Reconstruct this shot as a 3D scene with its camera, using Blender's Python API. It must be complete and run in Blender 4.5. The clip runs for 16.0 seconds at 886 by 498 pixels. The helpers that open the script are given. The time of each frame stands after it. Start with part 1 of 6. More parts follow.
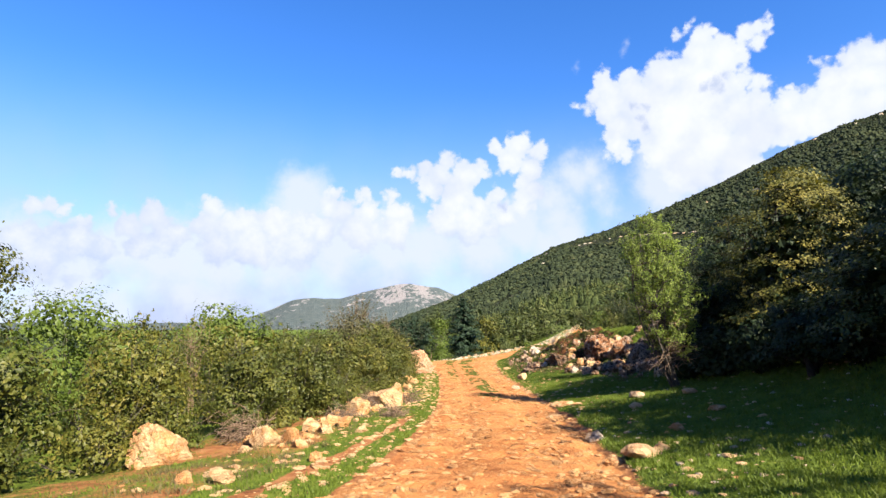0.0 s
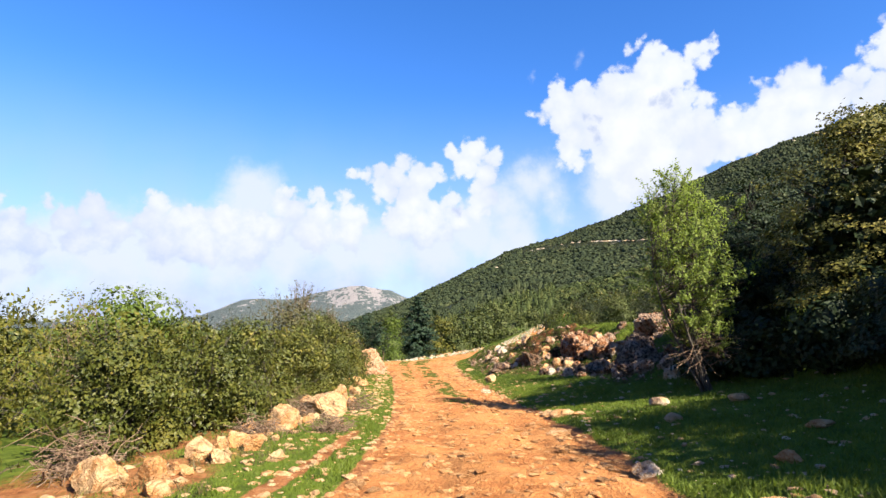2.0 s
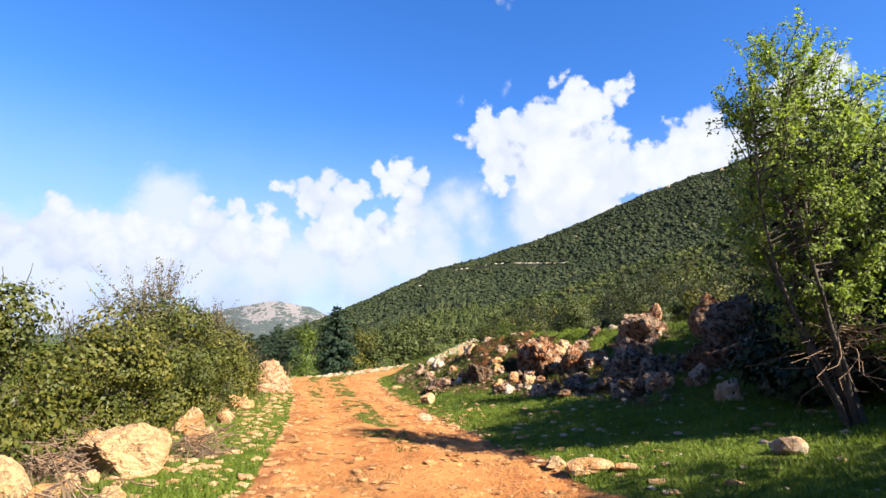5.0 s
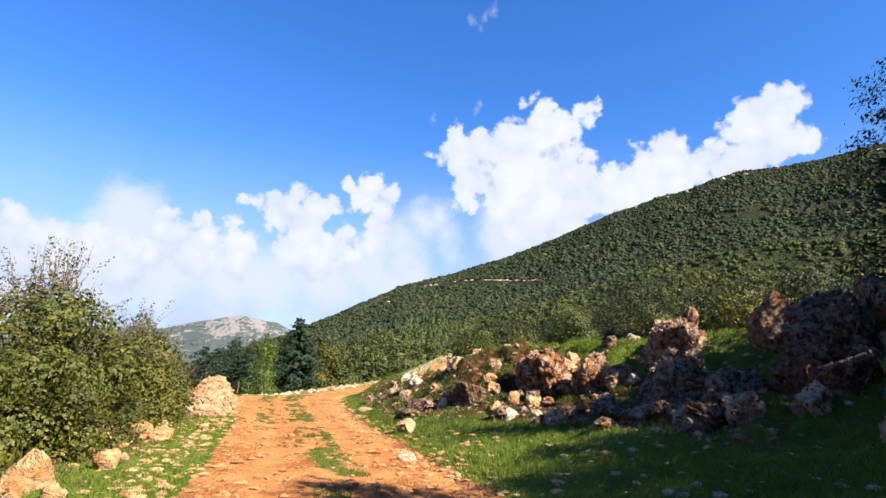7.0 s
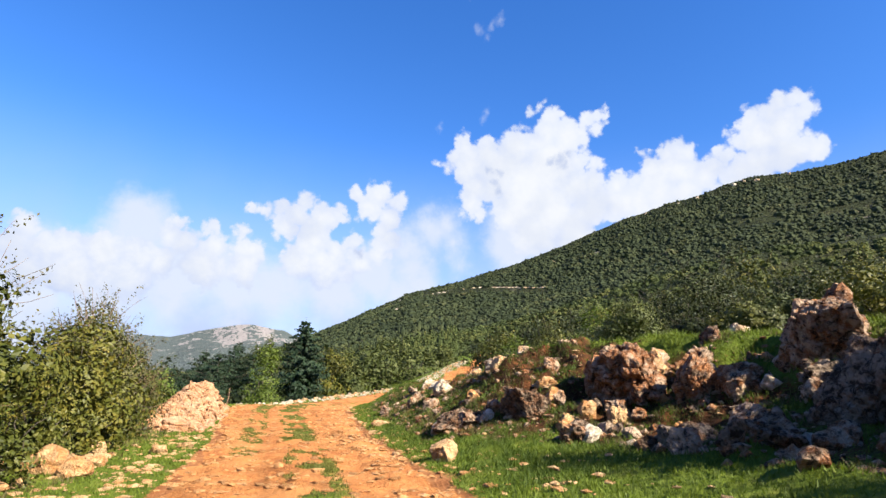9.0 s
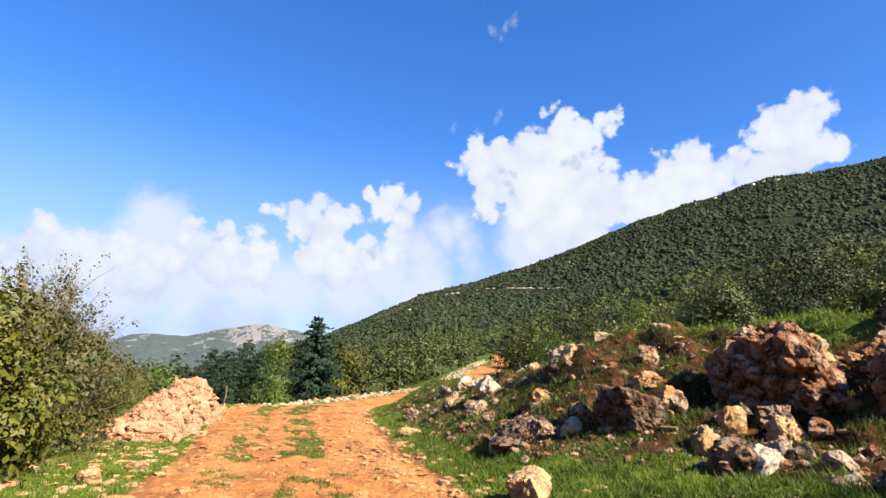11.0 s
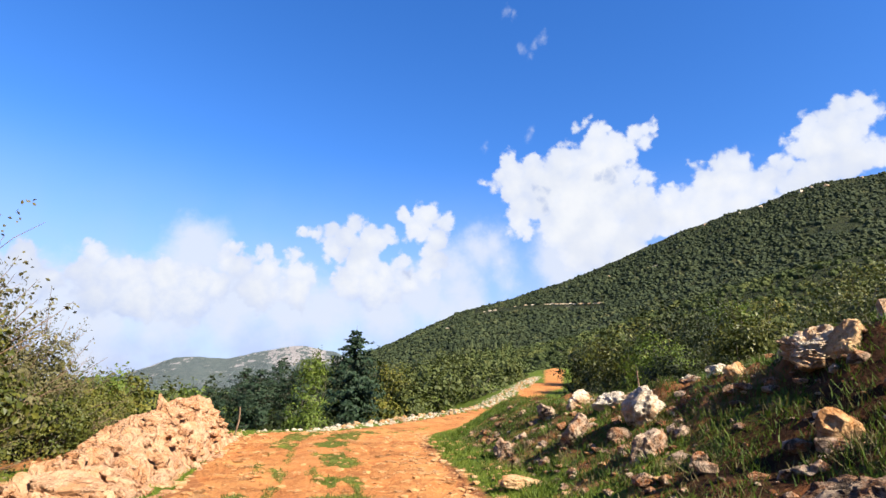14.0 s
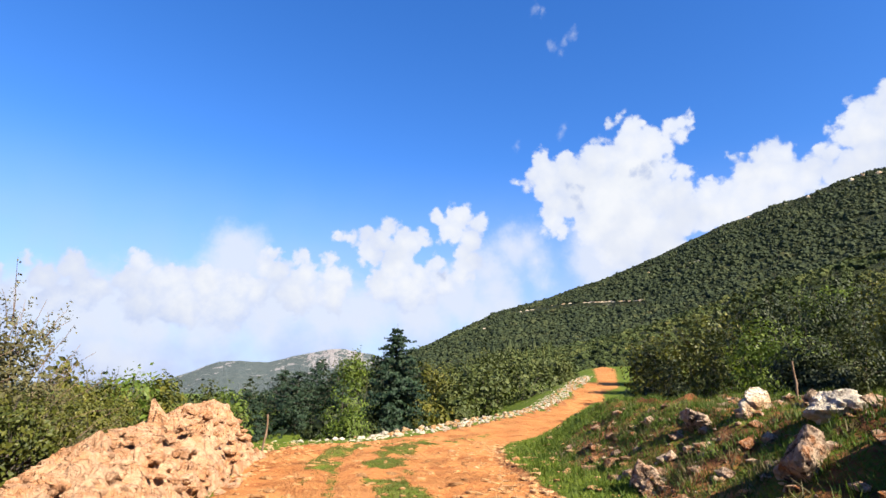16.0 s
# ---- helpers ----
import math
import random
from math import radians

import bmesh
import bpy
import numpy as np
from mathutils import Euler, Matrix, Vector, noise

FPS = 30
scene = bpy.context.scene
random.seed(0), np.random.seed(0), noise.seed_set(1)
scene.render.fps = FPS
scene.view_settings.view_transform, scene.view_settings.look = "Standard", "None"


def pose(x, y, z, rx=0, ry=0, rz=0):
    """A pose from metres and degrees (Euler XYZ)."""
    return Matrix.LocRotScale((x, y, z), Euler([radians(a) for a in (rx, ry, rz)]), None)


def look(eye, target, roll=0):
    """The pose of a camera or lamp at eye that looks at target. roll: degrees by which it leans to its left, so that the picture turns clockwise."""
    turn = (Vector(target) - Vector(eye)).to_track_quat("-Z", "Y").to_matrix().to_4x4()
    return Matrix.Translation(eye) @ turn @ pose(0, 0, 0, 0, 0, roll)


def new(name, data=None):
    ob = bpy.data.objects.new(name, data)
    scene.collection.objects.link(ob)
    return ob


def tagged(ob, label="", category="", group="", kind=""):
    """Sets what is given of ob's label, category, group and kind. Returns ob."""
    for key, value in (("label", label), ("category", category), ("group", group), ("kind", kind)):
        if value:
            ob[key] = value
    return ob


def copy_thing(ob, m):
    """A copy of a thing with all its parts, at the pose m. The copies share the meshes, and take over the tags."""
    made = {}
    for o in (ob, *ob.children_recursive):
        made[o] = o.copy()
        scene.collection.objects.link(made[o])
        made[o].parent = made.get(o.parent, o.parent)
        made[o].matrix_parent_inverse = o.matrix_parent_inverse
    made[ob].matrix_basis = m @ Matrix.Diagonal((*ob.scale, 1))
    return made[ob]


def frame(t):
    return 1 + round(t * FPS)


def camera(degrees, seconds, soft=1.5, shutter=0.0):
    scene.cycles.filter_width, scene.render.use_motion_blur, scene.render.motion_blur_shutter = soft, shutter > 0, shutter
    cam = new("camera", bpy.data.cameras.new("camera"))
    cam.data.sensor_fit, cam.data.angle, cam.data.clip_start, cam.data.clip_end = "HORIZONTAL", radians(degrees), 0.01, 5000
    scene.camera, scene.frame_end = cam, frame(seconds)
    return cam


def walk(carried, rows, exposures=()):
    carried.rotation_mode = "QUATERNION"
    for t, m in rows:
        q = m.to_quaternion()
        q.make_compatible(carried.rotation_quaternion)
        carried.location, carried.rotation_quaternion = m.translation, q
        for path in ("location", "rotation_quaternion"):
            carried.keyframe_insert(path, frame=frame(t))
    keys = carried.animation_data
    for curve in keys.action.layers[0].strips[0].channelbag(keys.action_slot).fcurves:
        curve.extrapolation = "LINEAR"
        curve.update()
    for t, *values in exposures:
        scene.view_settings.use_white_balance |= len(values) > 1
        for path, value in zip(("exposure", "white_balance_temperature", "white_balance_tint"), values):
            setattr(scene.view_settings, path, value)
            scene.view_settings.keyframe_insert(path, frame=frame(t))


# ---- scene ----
# ================= camera and walk =================
cam = camera(75.6, 16.0)
walk(cam, [
    (0.0, pose(0.000, -0.000, 1.300, 97.798, 0.128, 1.230)),
    (0.5, pose(-0.108, 1.090, 1.189, 97.883, -0.006, 0.289)),
    (1.0, pose(-0.211, 2.204, 1.080, 97.912, -0.166, -0.882)),
    (1.5, pose(-0.271, 3.391, 0.943, 97.960, -0.368, -2.201)),
    (2.0, pose(-0.292, 4.583, 0.833, 98.151, -0.622, -3.567)),
    (2.5, pose(-0.322, 5.760, 0.738, 98.315, -0.713, -4.927)),
    (3.0, pose(-0.283, 6.956, 0.612, 98.458, -0.824, -6.254)),
    (3.5, pose(-0.233, 8.071, 0.508, 98.786, -0.949, -7.481)),
    (4.0, pose(-0.191, 9.211, 0.414, 99.191, -1.098, -8.875)),
    (4.5, pose(-0.055, 10.304, 0.331, 99.668, -1.300, -10.145)),
    (7.0, pose(0.514, 15.490, 0.171, 101.983, -1.878, -14.618)),
    (7.5, pose(0.584, 16.662, 0.111, 102.082, -1.843, -14.583)),
    (8.0, pose(0.728, 17.799, 0.079, 102.179, -1.881, -14.478)),
    (8.5, pose(0.824, 18.900, 0.033, 102.515, -1.866, -14.231)),
    (9.0, pose(0.841, 19.979, -0.005, 102.782, -1.918, -13.881)),
    (11.5, pose(1.037, 24.940, -0.193, 102.876, -2.345, -12.253)),
    (12.0, pose(1.044, 25.908, -0.237, 103.155, -2.218, -11.810)),
    (12.5, pose(1.044, 26.869, -0.261, 103.496, -2.159, -11.356)),
    (13.0, pose(1.067, 27.795, -0.263, 103.871, -2.106, -10.706)),
    (13.5, pose(1.025, 28.706, -0.274, 104.345, -1.938, -9.861)),
    (14.0, pose(0.975, 29.588, -0.271, 104.582, -1.813, -8.928)),
    (14.5, pose(0.903, 30.488, -0.269, 104.683, -1.621, -7.957)),
    (15.0, pose(0.832, 31.378, -0.264, 104.634, -1.479, -6.875)),
    (15.5, pose(0.709, 32.278, -0.281, 104.590, -1.325, -6.027)),
    (16.0, pose(0.609, 33.238, -0.265, 104.604, -1.332, -5.286)),
], exposures=[(0.0, 2.12), (4.5, 2.12), (7.5, 2.05), (16.0, 2.0)])

# ================= world, sun, exposure =================
SUN_AZ = 141.0     # clockwise from +y
SUN_EL = 37.0
SKY = 0.050
scene.view_settings.exposure = 2.1


class Nodes:
    """Small shorthand for wiring shader nodes."""

    def __init__(self, tree):
        self.tree = tree
        tree.nodes.clear()

    def add(self, kind):
        return self.tree.nodes.new(kind)

    def attribute(self, name):
        n = self.add("ShaderNodeAttribute")
        n.attribute_name = name
        return n.outputs["Fac"]

    def link(self, a, b):
        self.tree.links.new(a, b)

    def feed(self, socket, v):
        if isinstance(v, bpy.types.NodeSocket):
            self.link(v, socket)
        else:
            socket.default_value = v

    def math(self, op, a, b=0.0, c=0.0, clamp=False):
        n = self.add("ShaderNodeMath")
        n.operation, n.use_clamp = op, clamp
        for s, v in zip(n.inputs, (a, b, c)):
            self.feed(s, v)
        return n.outputs[0]

    def vec(self, op, a, b=(0, 0, 0)):
        n = self.add("ShaderNodeVectorMath")
        n.operation = op
        self.feed(n.inputs[0], a)
        self.feed(n.inputs[1], b)
        return n.outputs["Value"] if op in ("DISTANCE", "LENGTH", "DOT_PRODUCT") else n.outputs[0]

    def scale(self, a, k):
        n = self.add("ShaderNodeVectorMath")
        n.operation = "SCALE"
        self.feed(n.inputs[0], a)
        n.inputs["Scale"].default_value = k
        return n.outputs[0]

    def noise(self, vector, scale, detail=4.0, rough=0.55, out="Fac", distort=0.0):
        n = self.add("ShaderNodeTexNoise")
        self.feed(n.inputs["Vector"], vector)
        n.inputs["Scale"].default_value, n.inputs["Detail"].default_value = scale, detail
        n.inputs["Roughness"].default_value, n.inputs["Distortion"].default_value = rough, distort
        return n.outputs[out]

    def voronoi(self, vector, scale, feature="F1", out="Distance"):
        n = self.add("ShaderNodeTexVoronoi")
        n.feature = feature
        self.feed(n.inputs["Vector"], vector)
        n.inputs["Scale"].default_value = scale
        return n.outputs[out]

    def remap(self, v, a, b, lo=0.0, hi=1.0, smooth=True):
        n = self.add("ShaderNodeMapRange")
        n.interpolation_type = "SMOOTHSTEP" if smooth else "LINEAR"
        for s, x in zip(n.inputs, (v, a, b, lo, hi)):
            self.feed(s, x)
        return n.outputs[0]

    def mix(self, f, a, b, blend="MIX"):
        n = self.add("ShaderNodeMix")
        n.data_type, n.blend_type = "RGBA", blend
        self.feed(n.inputs[0], f)
        for s, v in ((n.inputs[6], a), (n.inputs[7], b)):
            self.feed(s, v if isinstance(v, bpy.types.NodeSocket) else (*v, 1.0))
        return n.outputs[2]

    def ramp(self, f, stops):
        n = self.add("ShaderNodeValToRGB")
        self.feed(n.inputs[0], f)
        e = n.color_ramp.elements
        while len(e) < len(stops):
            e.new(0.5)
        for el, (p, c) in zip(e, stops):
            el.position, el.color = p, (*c, 1.0)
        return n.outputs[0]


world = bpy.data.worlds.new("sky")
scene.world = world
world.use_nodes = True
W = Nodes(world.node_tree)
sky = W.add("ShaderNodeTexSky")
sky.sky_type, sky.sun_disc = "NISHITA", False
sky.sun_elevation, sky.sun_rotation = radians(SUN_EL), radians(SUN_AZ)
sky.air_density, sky.dust_density, sky.ozone_density = 1.0, 0.3, 2.2
way = W.add("ShaderNodeTexCoord").outputs["Generated"]
xyz = W.add("ShaderNodeSeparateXYZ")
W.link(way, xyz.inputs[0])
azimuth = W.math("MULTIPLY", W.math("ARCTAN2", xyz.outputs[0], xyz.outputs[1]), 57.2958)
elevation = W.math("MULTIPLY", W.math("ARCSINE", xyz.outputs[2]), 57.2958)
flat = W.add("ShaderNodeCombineXYZ")
W.link(azimuth, flat.inputs[0])
W.link(elevation, flat.inputs[1])
# cloud outlines are pushed about by noise at two sizes; rounded cells make the billows
push1 = W.scale(W.vec("SUBTRACT", W.noise(way, 18.0, 5.0, 0.6, "Color"), (0.5, 0.5, 0.5)), 2.4)
push2 = W.scale(W.vec("SUBTRACT", W.noise(way, 60.0, 4.0, 0.6, "Color"), (0.5, 0.5, 0.5)), 1.3)
spot = W.vec("ADD", W.vec("ADD", flat.outputs[0], push1), push2)
spot = W.vec("MULTIPLY", spot, (1, 1, 0))
curl = W.vec("ADD", way, W.scale(push2, 0.006))
cells = W.math("SUBTRACT", 0.5, W.voronoi(curl, 34.0))
buds = W.math("SUBTRACT", 0.5, W.voronoi(curl, 85.0))
billows = W.math("ADD", W.math("MULTIPLY", cells, 0.85), W.math("MULTIPLY", buds, 0.45))
# azimuth, elevation and radius in degrees
WEST = [(-37.4, 10, 0.6), (-36.6, 10.3, 0.7), (-35.4, 9.7, 0.6), (-33.7, 9.1, 0.5), (-37.9, 7.3, 1.5), (-36, 7, 1.6), (-34, 7.2, 1.5), (-32.3, 6.8, 1),
        (-38.5, 5, 1.5), (-36.2, 5.1, 1.5), (-34.2, 4.3, 0.7), (-32.6, 4.8, 0.7), (-31.5, 10.1, 0.5), (-30.5, 8.9, 1), (-28.6, 10, 1.2),
        (-27.5, 8.1, 1.8), (-29.1, 7, 1.3), (-26.2, 8.7, 1.1)]
MIDDLE = [(-23.4, 11.1, 1), (-24, 9.7, 1.3), (-22.3, 9.5, 1.5), (-20.3, 9.6, 1.8), (-17.7, 9.8, 1.9), (-15, 9.8, 1.8), (-19.7, 7.5, 2.3),
          (-16, 7.6, 2.3), (-22.7, 7.4, 1.9), (-12.3, 13.3, 0.6), (-12.7, 11.9, 1), (-11.4, 11.4, 1.2), (-8.9, 13.3, 0.8), (-8.6, 11.5, 1.6),
          (-6.3, 12.9, 0.9), (-5.8, 11.2, 1.3), (-9.4, 9.5, 1.9), (-6, 9.3, 1.7), (-13.3, 9.4, 1.6)]
HEADS = [(4.6, 13.4, 1.0), (5.4, 11.4, 1.2), (-5.8, 15.4, 0.4), (-4.6, 15.4, 0.5), (-2.9, 15.7, 0.8), (-0.8, 16.6, 0.9), (-1.4, 15.2, 1.5), (-2.5, 13.8, 1.4), (0.9, 14.9, 1.6),
         (2.6, 15.7, 0.8), (0.3, 12.9, 1.9), (2.6, 11.8, 1.4), (1.4, 10.1, 1.7), (-0.9, 10.7, 1.7), (3.7, 10, 1.2), (4.7, 17.6, 0.8), (6.7, 17.7, 1.3),
         (8.4, 17.1, 0.9), (5.8, 16.2, 1.2), (7.8, 15.5, 1.2), (7.5, 13.6, 1.3), (7.1, 12.1, 1)]
TOWER = [(15.4, 22.9, 1.1), (14.5, 22, 0.8), (13, 21, 0.3), (13.9, 20.8, 0.6), (16.1, 21.1, 1.9), (18.1, 22.4, 1.8), (19.6, 20.9, 2.7),
         (16.8, 18.7, 1.7), (17.3, 16.4, 0.8), (16.5, 17.4, 1.2), (18.4, 19, 1.5), (21.2, 22.9, 1.8), (22.8, 23.4, 1.2), (20.5, 24.2, 0.6),
         (23.3, 26.7, 0.5), (22.4, 26.4, 0.4), (24.5, 25.7, 0.9), (24.1, 24.4, 1.4), (25.5, 25.7, 0.5), (26.3, 23.8, 1.6), (28.2, 25.1, 0.8),
         (29.8, 25.5, 0.7), (29.3, 24.3, 0.8), (27.7, 23.8, 1)]
TRUNK = [(27.1, 21.7, 1.3), (28.8, 20.9, 0.9), (24.6, 21.2, 3), (26.9, 18.8, 2.2), (22, 19.1, 3), (24.3, 16.7, 3), (20.9, 16.7, 2.3), (28.7, 19, 1.5),
         (28.6, 17.1, 2), (31.3, 19.1, 1.1), (31.2, 17.1, 1.9), (26.6, 14.9, 2.3), (22.7, 14.4, 2.4)]
EAST = [(33.3, 21.9, 0.3), (34.2, 22, 0.3), (35.1, 22.1, 0.4), (36.7, 22.2, 0.6), (35.9, 21.3, 1), (37.6, 21.3, 0.9), (36.9, 19.9, 1.7),
        (34.5, 19.7, 1.5), (39.2, 19, 1.5), (41.1, 20.1, 0.9), (40.3, 20.5, 0.5), (42.1, 21.5, 1), (43.1, 23.4, 0.9), (43.9, 21.6, 1.9), (45, 23.5, 1),
        (46.3, 24.3, 1), (47.4, 24.4, 0.8), (47.9, 23.3, 0.7), (46.1, 22.5, 1.7), (46.2, 20.2, 1.7), (47.4, 20.5, 0.9), (48.4, 20.1, 1.1),
        (43.6, 19.3, 1.7), (42.2, 18.6, 1.7), (60, 17, 6), (75, 14, 7)]
VEIL = [(-38.2, 5.9, 2.7), (-34.7, 5.7, 2.7), (-30.6, 6.9, 2.3), (-27, 6.6, 3), (-22.2, 7.4, 3.2), (-17.1, 8.1, 3.2), (-11.6, 8.3, 3),
        (-6.6, 8.4, 2.7), (-2.6, 7.9, 2.4), (2.6, 8.4, 2.4), (6.6, 10, 2.2), (9.4, 12.7, 1.4), (10.2, 10.7, 1.5), (11.9, 15, 0.8), (13.7, 15.2, 0.9),
        (12.7, 14.3, 0.7), (14.5, 13.2, 0.5), (15.3, 11.5, 0.4), (8.8, 8.3, 1.4), (11, 8.8, 1.1), (20.7, 13.6, 2.4), (-25.4, 3, 1.4),
        (-22.7, 2.1, 1.2), (-28, 3.8, 0.4), (-29.6, 4.4, 0.3), (-36.8, 2.3, 1), (-31.2, 2.5, 0.8), (-15.1, 12.6, 2.2)]
WISPS = [(17.5, 26.3, 0.4), (17.3, 25.6, 0.4), (12.7, 24.8, 0.3), (14.6, 37.3, 0.4), (15.5, 37, 0.3), (18.8, 34.5, 0.4), (18, 34.1, 0.3),
         (16.6, 34, 0.4), (17.4, 33.2, 0.2), (-110, 14, 9), (-140, 10, 8), (170, 12, 9), (-75, 8, 6)]
SHOULDER = [(33, 19.2, 1), (34.2, 18.6, 1.5), (33.3, 17.2, 1.7), (35.5, 19.9, 1.4), (35.3, 17.7, 1.7), (37.3, 18.1, 1.6), (36.8, 21.3, 0.9), (35.9, 21.7, 0.8)]
HOLES = [(18.1, 20.7, 0.4), (19, 20.5, 0.3), (18.9, 18.8, 0.4), (18.5, 19.4, 0.3), (24.7, 21.6, 0.4), (25.5, 21.7, 0.4), (26.2, 22.3, 0.4),
         (25.8, 21.2, 0.3), (5.1, 12, 0.4), (3.3, 14, 0.3)]


def heaped(groups, blend):
    """How deep inside a heap of round puffs, in degrees."""
    f = None
    for a, e, r in groups:
        d = W.math("SUBTRACT", r, W.vec("DISTANCE", spot, (a, e, 0)))
        f = d if f is None else W.math("SMOOTH_MAX", f, d, blend)
    return f


puffs = W.math("ADD", heaped(WEST + MIDDLE + HEADS + TOWER + TRUNK + SHOULDER + EAST, 0.5), 0.36)
field = W.math("ADD", puffs, billows)
tuft = W.noise(way, 22.0, 5.0, 0.6)
# edges are crisp on the tall heads and soft in the low western bank
wide = W.remap(W.math("ADD", elevation, W.math("MULTIPLY", W.math("SUBTRACT", W.noise(way, 9.0, 3.0), 0.5), 9.0)), 3.0, 8.5, 1.2, 0.6)
cover = W.remap(W.math("DIVIDE", field, wide, clamp=True), 0.0, 1.0)
veil = W.math("ADD", heaped(VEIL, 1.2), W.math("MULTIPLY", W.math("SUBTRACT", W.noise(way, 13.0, 6.0, 0.6), 0.5), 4.0))
veil = W.math("MULTIPLY", W.remap(veil, -2.0, 1.2), 0.90)
wisp = W.math("MULTIPLY", W.remap(W.math("ADD", heaped(WISPS, 0.3), W.math("MULTIPLY", buds, 0.3)), -0.35, 0.6), 0.34)
veil = W.math("MAXIMUM", veil, wisp)
gap = W.math("MULTIPLY", W.remap(heaped(HOLES, 0.2), -0.3, 0.4), 0.62)
haze = W.math("MULTIPLY", W.remap(elevation, 0.0, 24.0, 1.0, 0.0), W.remap(W.noise(way, 7.0, 4.0), 0.3, 0.65, 0.72, 1.0))
blue = W.add("ShaderNodeHueSaturation")
W.link(sky.outputs[0], blue.inputs["Color"])
blue.inputs["Saturation"].default_value = 1.3
blue.inputs["Hue"].default_value = 0.503
clear = W.vec("MULTIPLY", blue.outputs[0], (SKY * 0.85, SKY * 0.985, SKY * 1.28))
low = W.mix(haze, clear, (0.138, 0.160, 0.236))
thick = W.remap(W.math("ADD", field, W.math("MULTIPLY", tuft, 2.0)), 0.4, 3.2)
body = W.mix(thick, (0.188, 0.206, 0.250), (0.230, 0.236, 0.248))
shade = W.mix(W.remap(W.math("ADD", elevation, W.math("MULTIPLY", W.math("SUBTRACT", W.noise(way, 11.0, 6.0, 0.62), 0.5), 22.0)), 0.0, 12.0), (0.70, 0.78, 0.95), (1.0, 1.0, 1.0))
body = W.mix(1.0, body, shade, "MULTIPLY")
billow = W.remap(W.noise(W.vec("ADD", way, (0.006, -0.004, 0.014)), 11.0, 4.0, 0.5), 0.42, 0.66)
body = W.mix(W.math("MULTIPLY", billow, 0.6), body, W.mix(1.0, body, (0.76, 0.81, 0.92), "MULTIPLY"))
back = W.add("ShaderNodeBackground")
body = W.mix(gap, body, (0.110, 0.135, 0.200))
W.link(W.mix(cover, W.mix(veil, low, (0.196, 0.211, 0.243)), body), back.inputs[0])
back.inputs[1].default_value = 1.0
W.link(back.outputs[0], W.add("ShaderNodeOutputWorld").inputs[0])
world.cycles.sampling_method = "MANUAL"
world.cycles.sample_map_resolution = 512

sun = new("sun", bpy.data.lights.new("sun", "SUN"))
sun.data.energy, sun.data.angle, sun.data.color = 5.0, radians(0.55), (1.0, 0.91, 0.75)
sun.matrix_world = look((0, 0, 0), (-math.sin(radians(SUN_AZ)) * math.cos(radians(SUN_EL)),
                                    -math.cos(radians(SUN_AZ)) * math.cos(radians(SUN_EL)), -math.sin(radians(SUN_EL))))

# ================= materials =================


def material(name):
    m = bpy.data.materials.new(name)
    m.use_nodes = True
    return m, Nodes(m.node_tree)


TONE = 0.49     # every base colour is taken down by this much


def finish(n, colour, rough=0.85, bump=None, strength=0.5, distance=0.02, spec=0.3):
    b = n.add("ShaderNodeBsdfPrincipled")
    n.feed(b.inputs["Base Color"], n.vec("MULTIPLY", colour, (TONE, TONE, TONE)))
    n.feed(b.inputs["Roughness"], rough)
    b.inputs["Specular IOR Level"].default_value = spec
    if bump is not None:
        k = n.add("ShaderNodeBump")
        k.inputs["Strength"].default_value, k.inputs["Distance"].default_value = strength, distance
        n.link(bump, k.inputs["Height"])
        n.link(k.outputs[0], b.inputs["Normal"])
    n.link(b.outputs[0], n.add("ShaderNodeOutputMaterial").inputs[0])
    return b


